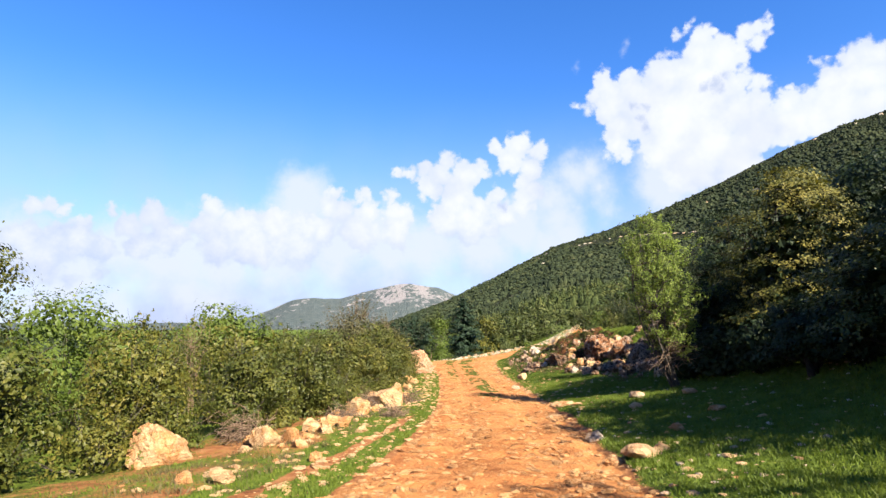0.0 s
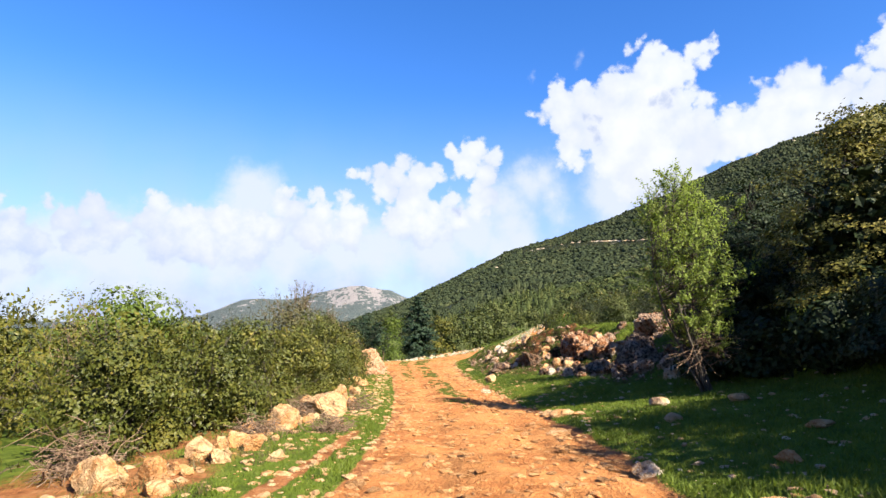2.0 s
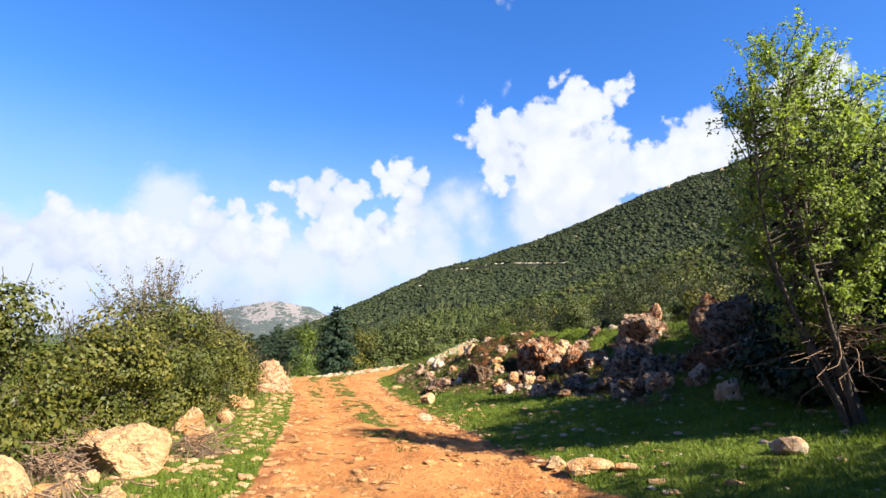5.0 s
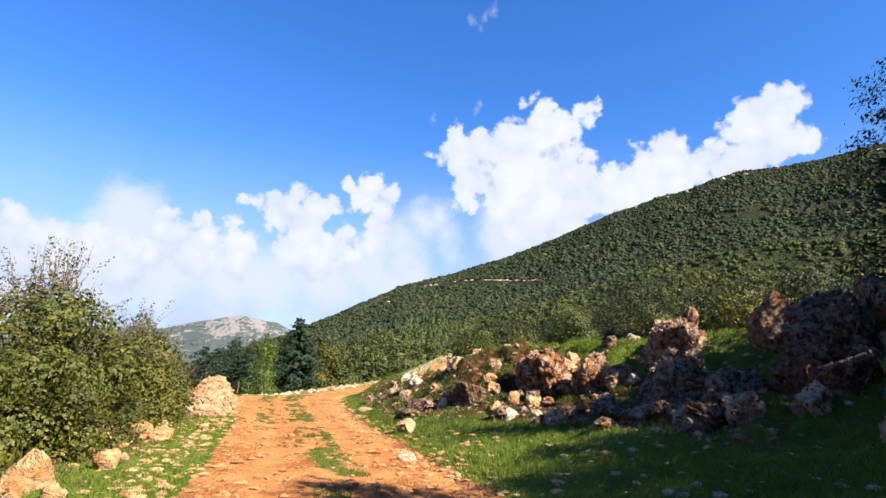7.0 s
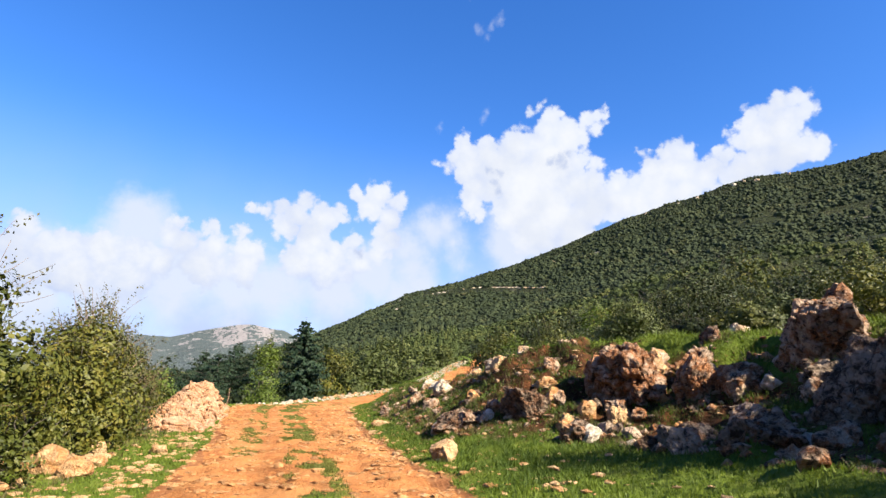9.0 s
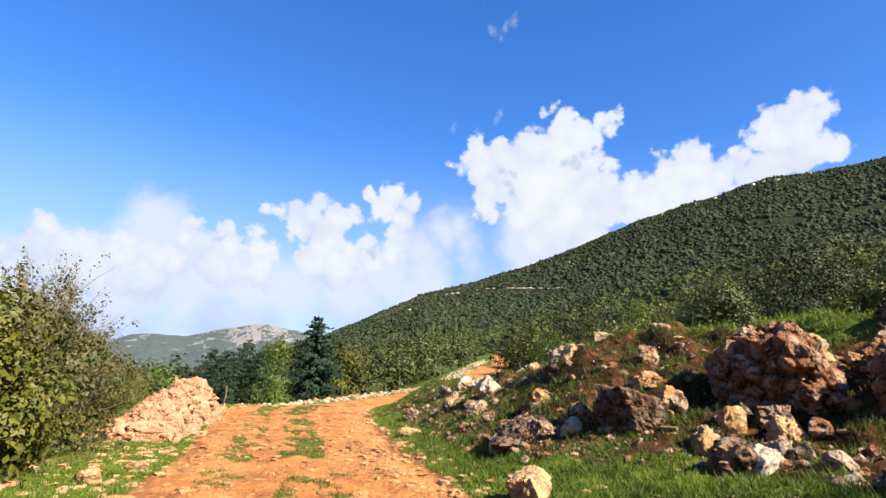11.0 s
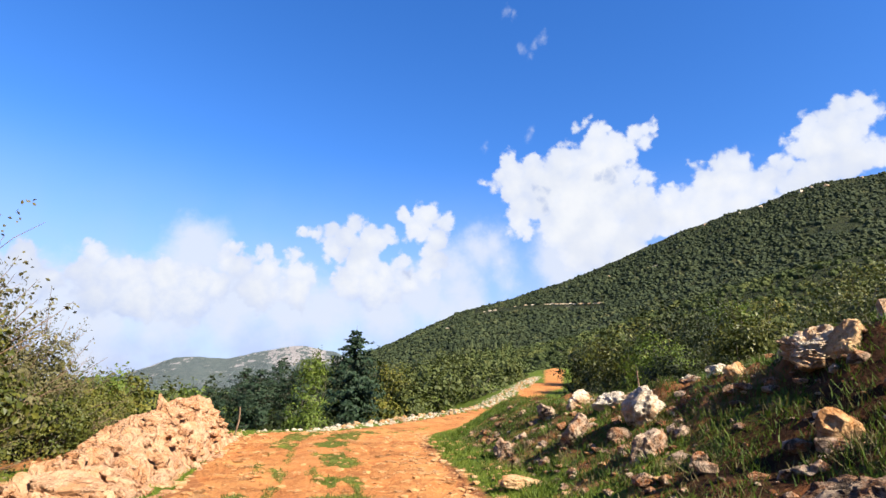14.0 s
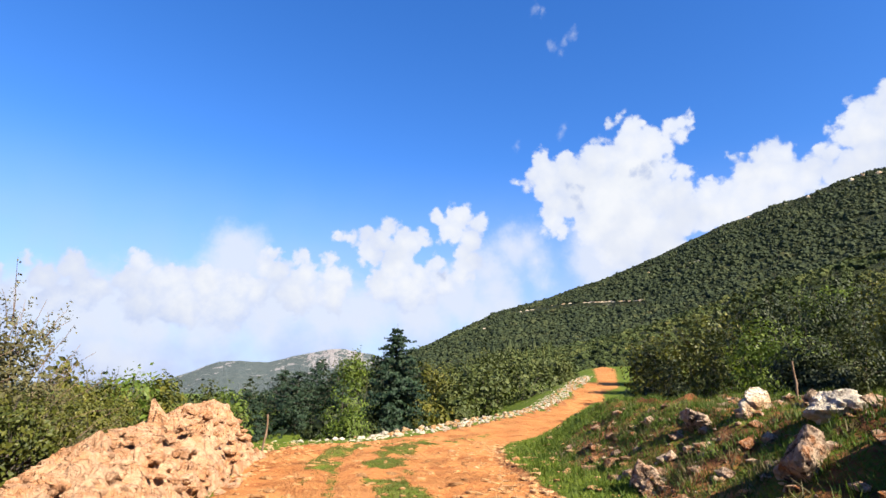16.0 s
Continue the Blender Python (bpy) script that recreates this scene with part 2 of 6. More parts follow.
def ground_material():
    m, n = material("earth")
    p = n.add("ShaderNodeNewGeometry").outputs["Position"]
    road = n.attribute("road")
    turf = n.attribute("turf")
    big, mid, fine = n.noise(p, 0.55, 5), n.noise(p, 3.0, 6, 0.6), n.noise(p, 22.0, 6, 0.65)
    clay = n.ramp(mid, [(0.25, (0.44, 0.14, 0.044)), (0.5, (0.64, 0.25, 0.080)), (0.78, (0.77, 0.355, 0.13))])
    clay = n.mix(n.remap(big, 0.42, 0.66, 0.0, 0.65), clay, (0.75, 0.345, 0.122))
    clay = n.mix(n.remap(fine, 0.52, 0.75, 0.0, 0.7), clay, (0.83, 0.45, 0.19))
    clay = n.mix(n.remap(n.noise(p, 9.0, 5, 0.7), 0.28, 0.42, 0.4, 0.0), clay, (0.30, 0.09, 0.035))
    soil = n.ramp(mid, [(0.28, (0.20, 0.07, 0.026)), (0.5, (0.46, 0.185, 0.07)), (0.8, (0.60, 0.31, 0.14))])
    green = n.ramp(n.noise(p, 1.7, 6, 0.65), [(0.3, (0.07, 0.105, 0.014)), (0.55, (0.15, 0.205, 0.026)), (0.8, (0.28, 0.27, 0.06))])
    humus = n.attribute("humus")
    dark_soil = n.ramp(mid, [(0.3, (0.020, 0.011, 0.006)), (0.52, (0.070, 0.031, 0.014)), (0.78, (0.30, 0.110, 0.042))])
    soil = n.mix(n.remap(n.math("ADD", humus, n.math("SUBTRACT", n.noise(p, 1.3, 5), 0.5)), 0.3, 0.7), soil, dark_soil)
    edge = n.math("ADD", turf, n.math("MULTIPLY", n.math("SUBTRACT", fine, 0.5), 0.9))
    base = n.mix(n.remap(edge, 0.35, 0.6), soil, green)
    border = n.math("ADD", road, n.math("MULTIPLY", n.math("SUBTRACT", n.noise(p, 6.0, 5, 0.6), 0.5), 0.7))
    base = n.mix(n.remap(border, 0.38, 0.62), base, clay)
    warped = n.vec("ADD", p, n.scale(n.noise(p, 5.0, 3, 0.6, "Color"), 0.22))
    clods = n.remap(n.voronoi(warped, 8.0, "DISTANCE_TO_EDGE"), 0.0, 0.09)
    crumbs = n.remap(n.voronoi(warped, 19.0, "DISTANCE_TO_EDGE"), 0.0, 0.10)
    broken = n.math("MULTIPLY", n.remap(border, 0.4, 0.62), n.remap(n.noise(p, 0.8, 4), 0.44, 0.62))
    seam = n.math("MULTIPLY", broken, n.math("SUBTRACT", 1.0, n.math("MULTIPLY", clods, n.math("ADD", 0.5, n.math("MULTIPLY", crumbs, 0.5)))))
    base = n.mix(n.math("MULTIPLY", seam, 0.30), base, (0.40, 0.15, 0.055))
    chips = n.math("SUBTRACT", n.voronoi(p, 16.0), n.math("MULTIPLY", seam, 1.5))
    h = n.math("ADD", n.math("MULTIPLY", fine, 0.8), n.math("ADD", n.math("MULTIPLY", mid, 1.2), n.math("MULTIPLY", chips, 0.35)))
    finish(n, base, 0.97, h, 1.0, 0.05, 0.06)
    return m


def rock_material(name, pale, warm, dark, warm_at=0.5, dark_at=0.62):
    m, n = material(name)
    tc = n.add("ShaderNodeTexCoord").outputs["Object"]
    r = n.add("ShaderNodeObjectInfo").outputs["Random"]
    p = n.vec("ADD", tc, n.scale(n.add("ShaderNodeNewGeometry").outputs["Position"], 0.37))
    a, b, c = n.noise(p, 3.0, 6, 0.62), n.noise(p, 5.5, 7, 0.68, distort=0.6), n.noise(p, 28.0, 5, 0.7)
    col = n.mix(n.remap(n.math("ADD", a, n.math("MULTIPLY", n.math("SUBTRACT", r, 0.5), 0.22)), warm_at - 0.1, warm_at + 0.1), pale, warm)
    col = n.mix(n.remap(b, dark_at - 0.06, dark_at + 0.10, 0.0, 0.92), col, dark)
    col = n.mix(n.remap(n.math("ADD", c, n.math("MULTIPLY", n.math("SUBTRACT", b, 0.5), -0.35)), 0.50, 0.66, 0.0, 0.5), col, tuple(min(0.86, x * 1.2 + 0.02) for x in pale))
    crack = n.remap(n.math("ABSOLUTE", n.math("SUBTRACT", n.noise(p, 2.6, 5, 0.6, distort=0.8), 0.5)), 0.0, 0.028)
    pits = n.remap(n.voronoi(p, 9.0), 0.05, 0.4)
    col = n.mix(n.math("SUBTRACT", 0.12, n.math("MULTIPLY", crack, 0.12)), col, tuple(x * 0.6 for x in dark))
    streak = n.noise(n.vec("MULTIPLY", p, (1, 1, 3.5)), 3.5, 6, 0.7)
    h = n.math("ADD", n.math("ADD", n.math("MULTIPLY", crack, 0.5), n.math("MULTIPLY", pits, 0.22)), n.math("ADD", n.math("ADD", b, streak), n.math("MULTIPLY", c, 0.6)))
    finish(n, col, 0.95, h, 1.0, 0.05, 0.08)
    return m


def leaf_material(name, stops, through_share=0.3, gloss=0.6, patch=2.6, spread_by=1.2, single=0.16):
    m, n = material(name)
    isl = n.add("ShaderNodeNewGeometry")
    r = isl.outputs["Random Per Island"]
    clump = n.noise(isl.outputs["Position"], patch, 4, 0.65)
    f = n.math("ADD", n.math("MULTIPLY", r, single), n.math("ADD", n.math("MULTIPLY", n.math("SUBTRACT", clump, 0.5), spread_by), 0.40), clamp=True)
    col = n.ramp(f, [(p, tuple(q * TONE for q in c)) for p, c in stops])
    b = n.add("ShaderNodeBsdfPrincipled")
    n.link(col, b.inputs["Base Color"])
    b.inputs["Roughness"].default_value, b.inputs["Specular IOR Level"].default_value = gloss, 0.18
    t = n.add("ShaderNodeBsdfTranslucent")
    n.link(n.mix(1.0, col, (1.0, 1.05, 0.55), "MULTIPLY"), t.inputs[0])
    mx = n.add("ShaderNodeMixShader")
    mx.inputs[0].default_value = through_share
    n.link(b.outputs[0], mx.inputs[1])
    n.link(t.outputs[0], mx.inputs[2])
    n.link(mx.outputs[0], n.add("ShaderNodeOutputMaterial").inputs[0])
    return m


def bark_material(name, a, b):
    m, n = material(name)
    p = n.add("ShaderNodeTexCoord").outputs["Object"]
    st = n.vec("MULTIPLY", p, (1, 1, 0.25))
    v = n.noise(st, 24.0, 5, 0.65)
    finish(n, n.mix(n.remap(v, 0.35, 0.68), a, b), 0.9, v, 0.7, 0.012, 0.2)
    return m


EARTH = ground_material()
PALE_ROCK = rock_material("pale limestone", (0.84, 0.53, 0.28), (0.70, 0.33, 0.125), (0.30, 0.15, 0.08), 0.51, 0.63)
RED_ROCK = rock_material("rust-stained limestone", (0.66, 0.48, 0.34), (0.42, 0.165, 0.062), (0.040, 0.024, 0.017), 0.53, 0.53)
GREY_ROCK = rock_material("weathered limestone", (0.42, 0.31, 0.225), (0.28, 0.125, 0.058), (0.036, 0.024, 0.017), 0.52, 0.49)
PINK_ROCK = rock_material("pale pink limestone", (0.76, 0.46, 0.28), (0.64, 0.31, 0.15), (0.30, 0.16, 0.10), 0.51, 0.62)
WHITE_ROCK = rock_material("fresh limestone", (0.88, 0.74, 0.58), (0.72, 0.44, 0.24), (0.22, 0.15, 0.11), 0.54, 0.61)
OAK = leaf_material("kermes oak leaves", [(0.1, (0.022, 0.032, 0.006)), (0.42, (0.078, 0.094, 0.015)), (0.72, (0.165, 0.160, 0.028)), (0.97, (0.32, 0.25, 0.06))], 0.14, 0.5, 2.2, 1.5)
OLIVE = leaf_material("olive-brown leaves", [(0.1, (0.040, 0.052, 0.010)), (0.42, (0.120, 0.130, 0.020)), (0.72, (0.235, 0.200, 0.036)), (0.97, (0.40, 0.27, 0.07))], 0.18, 0.5, 2.2, 1.5)
YOUNG = leaf_material("young broad leaves", [(0.1, (0.06, 0.10, 0.014)), (0.42, (0.14, 0.205, 0.032)), (0.72, (0.25, 0.31, 0.055)), (0.97, (0.40, 0.41, 0.11))], 0.4, 0.5, 1.8, 1.3)
SPRING = leaf_material("spring leaves", [(0.1, (0.19, 0.26, 0.05)), (0.42, (0.36, 0.47, 0.10)), (0.72, (0.50, 0.59, 0.17)), (0.97, (0.64, 0.64, 0.25))], 0.55)
# near-black greens: the deep shade of the oaks is put into the leaf colour
SHADED = leaf_material("evergreen leaves with shade in their colour", [(0.1, (0.008, 0.017, 0.006)), (0.45, (0.021, 0.040, 0.011)), (0.75, (0.055, 0.080, 0.020)), (0.97, (0.17, 0.17, 0.045))], 0.10)
NEEDLE = leaf_material("fir needles", [(0.1, (0.009, 0.024, 0.013)), (0.45, (0.024, 0.052, 0.025)), (0.8, (0.058, 0.098, 0.040)), (0.97, (0.12, 0.15, 0.058))], 0.15)
GREY_LEAF = leaf_material("grey-brown leaves", [(0.1, (0.06, 0.060, 0.024)), (0.45, (0.15, 0.140, 0.058)), (0.75, (0.25, 0.205, 0.095)), (0.97, (0.36, 0.27, 0.14))], 0.25)
GREY_OAK = leaf_material("grey-tipped oak leaves", [(0.1, (0.024, 0.032, 0.010)), (0.42, (0.075, 0.082, 0.024)), (0.72, (0.165, 0.150, 0.060)), (0.97, (0.32, 0.25, 0.13))], 0.2, 0.5, 1.6, 1.5)
DRY = leaf_material("dry weeds", [(0.1, (0.09, 0.075, 0.03)), (0.45, (0.17, 0.14, 0.055)), (0.75, (0.25, 0.185, 0.09)), (0.97, (0.38, 0.29, 0.17))], 0.25)
GRASS = leaf_material("grass blades", [(0.1, (0.085, 0.125, 0.012)), (0.45, (0.17, 0.24, 0.026)), (0.8, (0.28, 0.33, 0.045)), (0.97, (0.48, 0.42, 0.14))], 0.35)
LUSH = leaf_material("lush weeds", [(0.1, (0.035, 0.07, 0.008)), (0.45, (0.09, 0.15, 0.016)), (0.8, (0.17, 0.22, 0.03)), (0.97, (0.34, 0.30, 0.08))], 0.3)
TRACK_GRASS = leaf_material("thin track grass", [(0.1, (0.10, 0.105, 0.018)), (0.45, (0.19, 0.19, 0.04)), (0.8, (0.30, 0.27, 0.08)), (0.97, (0.45, 0.38, 0.16))], 0.3)
# upper slope: distance haze and the dimmer light there are put into the greens
HAZED_HILL_LEAF = leaf_material("hillside scrub with haze and shade in its colour", [(0.1, (0.022, 0.034, 0.016)), (0.45, (0.045, 0.063, 0.027)), (0.75, (0.078, 0.094, 0.038)), (0.97, (0.14, 0.13, 0.055))], 0.10, 0.9, 0.05, 2.0, 0.14)
# lower slope: sunlight put into lighter greens, besides their own olive and brown
LIT_FOOT_LEAF = leaf_material("foothill scrub with sunlight in its colour", [(0.1, (0.030, 0.046, 0.014)), (0.45, (0.072, 0.098, 0.028)), (0.75, (0.135, 0.150, 0.042)), (0.97, (0.24, 0.18, 0.06))], 0.12, 0.9, 0.06, 2.0, 0.14)
SCRUB = leaf_material("scrub oak leaves", [(0.1, (0.008, 0.014, 0.004)), (0.42, (0.026, 0.040, 0.009)), (0.72, (0.066, 0.080, 0.018)), (0.97, (0.15, 0.14, 0.036))], 0.06, 0.6, 0.7, 1.7)
SCRUB_PALE = leaf_material("pale scrub leaves", [(0.1, (0.030, 0.046, 0.011)), (0.42, (0.078, 0.100, 0.024)), (0.72, (0.145, 0.160, 0.042)), (0.97, (0.24, 0.22, 0.07))], 0.14, 0.6, 0.5, 1.5)
BARK = bark_material("grey bark", (0.06, 0.05, 0.04), (0.17, 0.14, 0.11))
TWIG = bark_material("dry twigs", (0.17, 0.10, 0.06), (0.36, 0.25, 0.17))

# ================= shapes =================


def link_mesh(name, verts, faces, mat, parent=None, label="", smooth=False):
    """One mesh object from arrays; faces all have the same number of corners."""
    me = bpy.data.meshes.new(name)
    verts, faces = np.asarray(verts, np.float32), np.asarray(faces, np.int32)
    k = faces.shape[1]
    me.vertices.add(len(verts))
    me.vertices.foreach_set("co", verts.ravel())
    me.loops.add(faces.size)
    me.loops.foreach_set("vertex_index", faces.ravel())
    me.polygons.add(len(faces))
    me.polygons.foreach_set("loop_start", np.arange(0, faces.size, k, dtype=np.int32))
    me.polygons.foreach_set("use_smooth", np.full(len(faces), smooth))
    me.update(calc_edges=True)
    me.materials.append(mat)
    ob = new(name, me)
    if parent is not None:
        ob.parent = parent
    if label:
        tagged(ob, label)
    return ob


def lattice(ix, iy, seed):
    h = (ix.astype(np.int64) * 374761393 + iy.astype(np.int64) * 668265263 + seed * 2147483647) & 0xFFFFFFFF
    h = ((h ^ (h >> 13)) * 1274126177) & 0xFFFFFFFF
    return ((h ^ (h >> 16)) & 0xFFFF) / 65535.0


def vnoise(x, y, seed=0):
    x, y = np.asarray(x, float), np.asarray(y, float)
    ix, iy = np.floor(x), np.floor(y)
    fx, fy = x - ix, y - iy
    fx, fy = fx * fx * (3 - 2 * fx), fy * fy * (3 - 2 * fy)
    a, b = lattice(ix, iy, seed), lattice(ix + 1, iy, seed)
    c, d = lattice(ix, iy + 1, seed), lattice(ix + 1, iy + 1, seed)
    return (a + (b - a) * fx) * (1 - fy) + (c + (d - c) * fx) * fy


def fbm(x, y, seed=0, octaves=4):
    """Fractal noise in about -0.5 to 0.5."""
    s, amp, total = 0.0, 0.5, 0.0
    for k in range(octaves):
        s = s + amp * (vnoise(x * 2 ** k, y * 2 ** k, seed + k) - 0.5)
        total, amp = total + amp, amp * 0.5
    return s / total


def ease(a, b, v):
    t = np.clip((np.asarray(v, float) - a) / (b - a), 0, 1)
    return t * t * (3 - 2 * t)


def smooth_table(ys, vs):
    yy = np.arange(-60.0, 200.0, 0.25)
    v = np.interp(yy, ys, vs)
    k = np.hanning(15)
    v = np.convolve(np.pad(v, 7, mode="edge"), k / k.sum(), "valid")
    return lambda y: np.interp(y, yy, v)


# the track: centre line, half width and height along y
ROAD_Y = [-40, 0, 7, 13, 18, 25, 30, 35, 40, 45, 48, 53, 58, 64, 72, 79, 102, 120, 140]
centre = smooth_table(ROAD_Y, [.2, .35, .4, 1, 1.25, 1.2, 1.1, .9, .75, .5, .7, 2.9, 5.4, 8.2, 11.9, 15.9, 26.8, 34, 42])
half = smooth_table(ROAD_Y, [1.9, 1.85, 1.8, 1.8, 1.75, 1.75, 1.8, 1.8, 2.05, 2.4, 2.5, 2.3, 2.05, 1.8, 1.55, 1.4, 1.2, 1.1, 1.1])
level = smooth_table([-40, -10, 0, 5, 10, 17, 25, 33, 38, 44, 48, 53, 60, 66, 75, 90, 107, 130],
                     [3.5, .9, 0, -.47, -.92, -1.2, -1.45, -1.58, -1.62, -1.55, -1.5, -1.68, -1.5, -1.3, -.95, 1.1, 3.4, 5.6])


def land(x, y):
    """Height of the smooth ground."""
    c, h = centre(y), half(y)
    s = np.maximum(x - c - h, 0)
    far = ease(46, 62, y)
    k = ease(29.5, 34.5, y) * (1 - far)
    low = ease(25, 29, y)
    b1 = .06 * np.minimum(s, .5) + (.20 - .06 * low) * np.minimum(s, 4.5) + (.42 + .15 * low) * np.clip(s - 4.5, 0, 4) + .10 * np.clip(s - 8.5, 0, 60)
    b2 = .25 * np.minimum(s, 1) + .62 * np.minimum(np.clip(s - 1, 0, 60), 2.6 - 1.05 * ease(35, 41, y)) + (.12 - .08 * ease(36, 41, y)) * np.clip(s - 3.6, 0, 60)
    z = level(y) + b1 * (1 - k - far) + b2 * k + .10 * np.minimum(s, 60) * far
    z = z + .18 * np.clip(s - 2.8 - 1.5 * ease(34.5, 32.5, y), 0, 5) * ease(28.5, 31.5, y) * ease(43, 38, y)
    shelf = 1.0 + .05 * np.clip(x - 9, 0, 60)     # the bank levels out behind its rocks
    z = z - .85 * np.maximum(z - shelf, 0) * ease(27.5, 30.5, y) * ease(45, 41, y) * ease(0, 2, s)
    left = np.maximum(c - h - x, 0)
    z = z - .10 * np.clip(left - 2.5, 0, 70) - .30 * np.clip(left - 1.6, 0, 9) * ease(45, 52, y)
    r = np.hypot(x, y - 20)
    return z + (-7.0 - z) * ease(160, 420, r)


def masks(x, y):
    """How much the ground is track, and how much it is turf."""
    c, h = centre(y), half(y)
    d = np.abs(x - c) - h + 0.55 * fbm(x * 1.1, y * 0.8, 11, 4)
    road = 1 - ease(-0.14, 0.14, d)
    strip = ease(0.75, 0.2, np.abs(x - c - 0.10 + 0.3 * fbm(y * 0.5, x * 0.1, 5))) * ease(17, 24, y)
    strip = np.maximum(strip, 0.8 * ease(0.5, 0.2, np.abs(x - c + 1.05)) * ease(28, 34, y))
    patch = strip * ease(-0.20, 0.08, fbm(x * 2.6, y * 1.1, 21, 5)) * ease(64, 50, y)
    road = road * (1 - 0.76 * patch)
    s, left = x - c - h, c - h - x
    right = ease(-0.1, 0.5, s) * (1 - 0.55 * ease(2.5, 4.0, s) * ease(20, 26, y) * ease(7.5, 5.8, s)) * (1 - 0.36 * ease(0.7, 1.6, s) * ease(29, 33, y) * ease(52, 45, y) * ease(6, 4.6, s))
    verge = ease(0.0, 0.3, left) * (1 - ease(1.5 + 0.6 * ease(13, 19, y), 2.3 + 0.7 * ease(13, 19, y), left) * (1 - ease(44, 48, y)))
    verge = verge * (1 - 0.9 * ease(0.25, 0.05, np.abs(left - 0.95 + 0.04 * (y - 10))) * ease(19, 15, y))
    turf = np.maximum(np.maximum(right, verge), 0.47 * ease(1.0, 2.0, left) + 0.4 * ease(4.0, 7.0, left))
    turf = np.clip(turf + 0.75 * fbm(x * 0.9, y * 0.9, 31, 5) - (0.30 + 0.5 * fbm(x * 2.3, y * 2.3, 37, 3)) * ease(0.2, 0.6, s) * ease(26, 30, y) * ease(50, 44, y) * ease(7, 5, s), 0, 1)
    turf = np.maximum(turf, ease(60, 90, np.hypot(x, y - 20)))
    return road, np.maximum(turf * (1 - road), patch)


def relief(x, y):
    """Ruts, lumps and the rough of the bank."""
    c, h = centre(y), half(y)
    u = x - c
    inside = 1 - ease(h - .3, h + .2, np.abs(u))
    ruts = -.05 * (np.exp(-((u - .85) / .28) ** 2) + np.exp(-((u + .75) / .28) ** 2)) * inside
    near = ease(75, 45, np.hypot(x, y - 25))
    s = u - h
    rough = .05 + .015 * inside + .30 * ease(2.2, 4.0, s) * ease(19, 24, y) * ease(52, 45, y) * ease(9.0, 6.5, s) + (.16 - .04 * ease(36, 40, y)) * ease(1.0, 2.0, s) * ease(30, 34, y) * ease(52, 45, y)
    lumps = fbm(x * 1.7, y * 1.7, 3, 5) * rough * 1.7 + .055 * fbm(x * 4.2, y * 4.2, 8, 3) + (.09 * np.abs(fbm(x * 2.2, y * 1.6, 9, 3)) - .05 * np.maximum(fbm(x * 3.3, y * 1.3, 29, 3) - .08, 0)) * inside
    crown = .05 * (1 - (u / np.maximum(h, .1)) ** 2) * inside
    return (ruts + lumps + crown) * near


def top(x, y):
    return land(x, y) + relief(x, y)


# ================= ground and track, one sheet =================
def spread(lo, a, b, hi, step, grow):
    mid = list(np.arange(a, b + 1e-6, step))
    up, d = [], step
    v = mid[-1]
    while v < hi:
        d *= grow
        v += d
        up.append(min(v, hi))
    down, d = [], step
    v = mid[0]
    while v > lo:
        d *= grow
        v -= d
        down.append(max(v, lo))
    return np.array(down[::-1] + mid + up)


gx = spread(-4600, -4.6, 8.6, 4600, 0.12, 1.13)
gy = spread(-4600, 4.0, 50.0, 4600, 0.125, 1.13)
X, Y = np.meshgrid(gx, gy)
Z = top(X, Y)
R_MASK, T_MASK = masks(X, Y)
side = X - centre(Y) - half(Y)
# dark leaf mould on the stony bank
HUMUS = ease(1.8, 3.2, side) * ease(19, 23, Y) * ease(34, 30, Y) + ease(0.8, 1.8, side) * ease(27, 30, Y)
HUMUS = np.clip(HUMUS, 0, 1) * (1 - 0.5 * ease(33, 37, Y)) * ease(54, 46, Y) * ease(7.5, 5.5, side)
verts = np.stack([X, Y, Z], -1).reshape(-1, 3)
idx = np.arange(X.size).reshape(X.shape)
quads = np.stack([idx[:-1, :-1], idx[:-1, 1:], idx[1:, 1:], idx[1:, :-1]], -1).reshape(-1, 4)
on_road = R_MASK.ravel()[quads].mean(1) > 0.5


def sheet(name, keep):
    q = quads[keep]
    used, inv = np.unique(q, return_inverse=True)
    ob = link_mesh(name, verts[used], inv.reshape(q.shape), EARTH, smooth=True)
    for key, field_values in (("road", R_MASK), ("turf", T_MASK), ("humus", HUMUS)):
        ob.data.attributes.new(key, "FLOAT", "POINT").data.foreach_set("value", field_values.ravel()[used].astype(np.float32))
    return ob


tagged(sheet("ground", ~on_road), "grassy stony ground beside the track", "ground", kind="structure")
track = tagged(sheet("road", on_road), "rutted orange clay track with loose stones", "dirt road", kind="structure")

# ================= far hill and mountain =================
HILL_AZ = [-14, -9, -4.5, -.6, 2.4, 6, 10, 15, 20.7, 26, 31.4, 36, 38.5, 40.6, 42.6, 45.7, 49.5, 53, 60, 75, 100, 150]
HILL_EL = [-1.5, -.3, 1.4, 2.9, 4.3, 6.1, 8.0, 9.5, 11.2, 13.35, 15.4, 16.7, 17.2, 17.9, 18.3, 18.3, 18.4, 18.85, 19.3, 19, 17, 12]
RIDGE = 750.0


def hill_foot(az):
    return np.interp(az, [-14, 0, 10, 25, 60, 150], [400, 225, 150, 112, 92, 92])


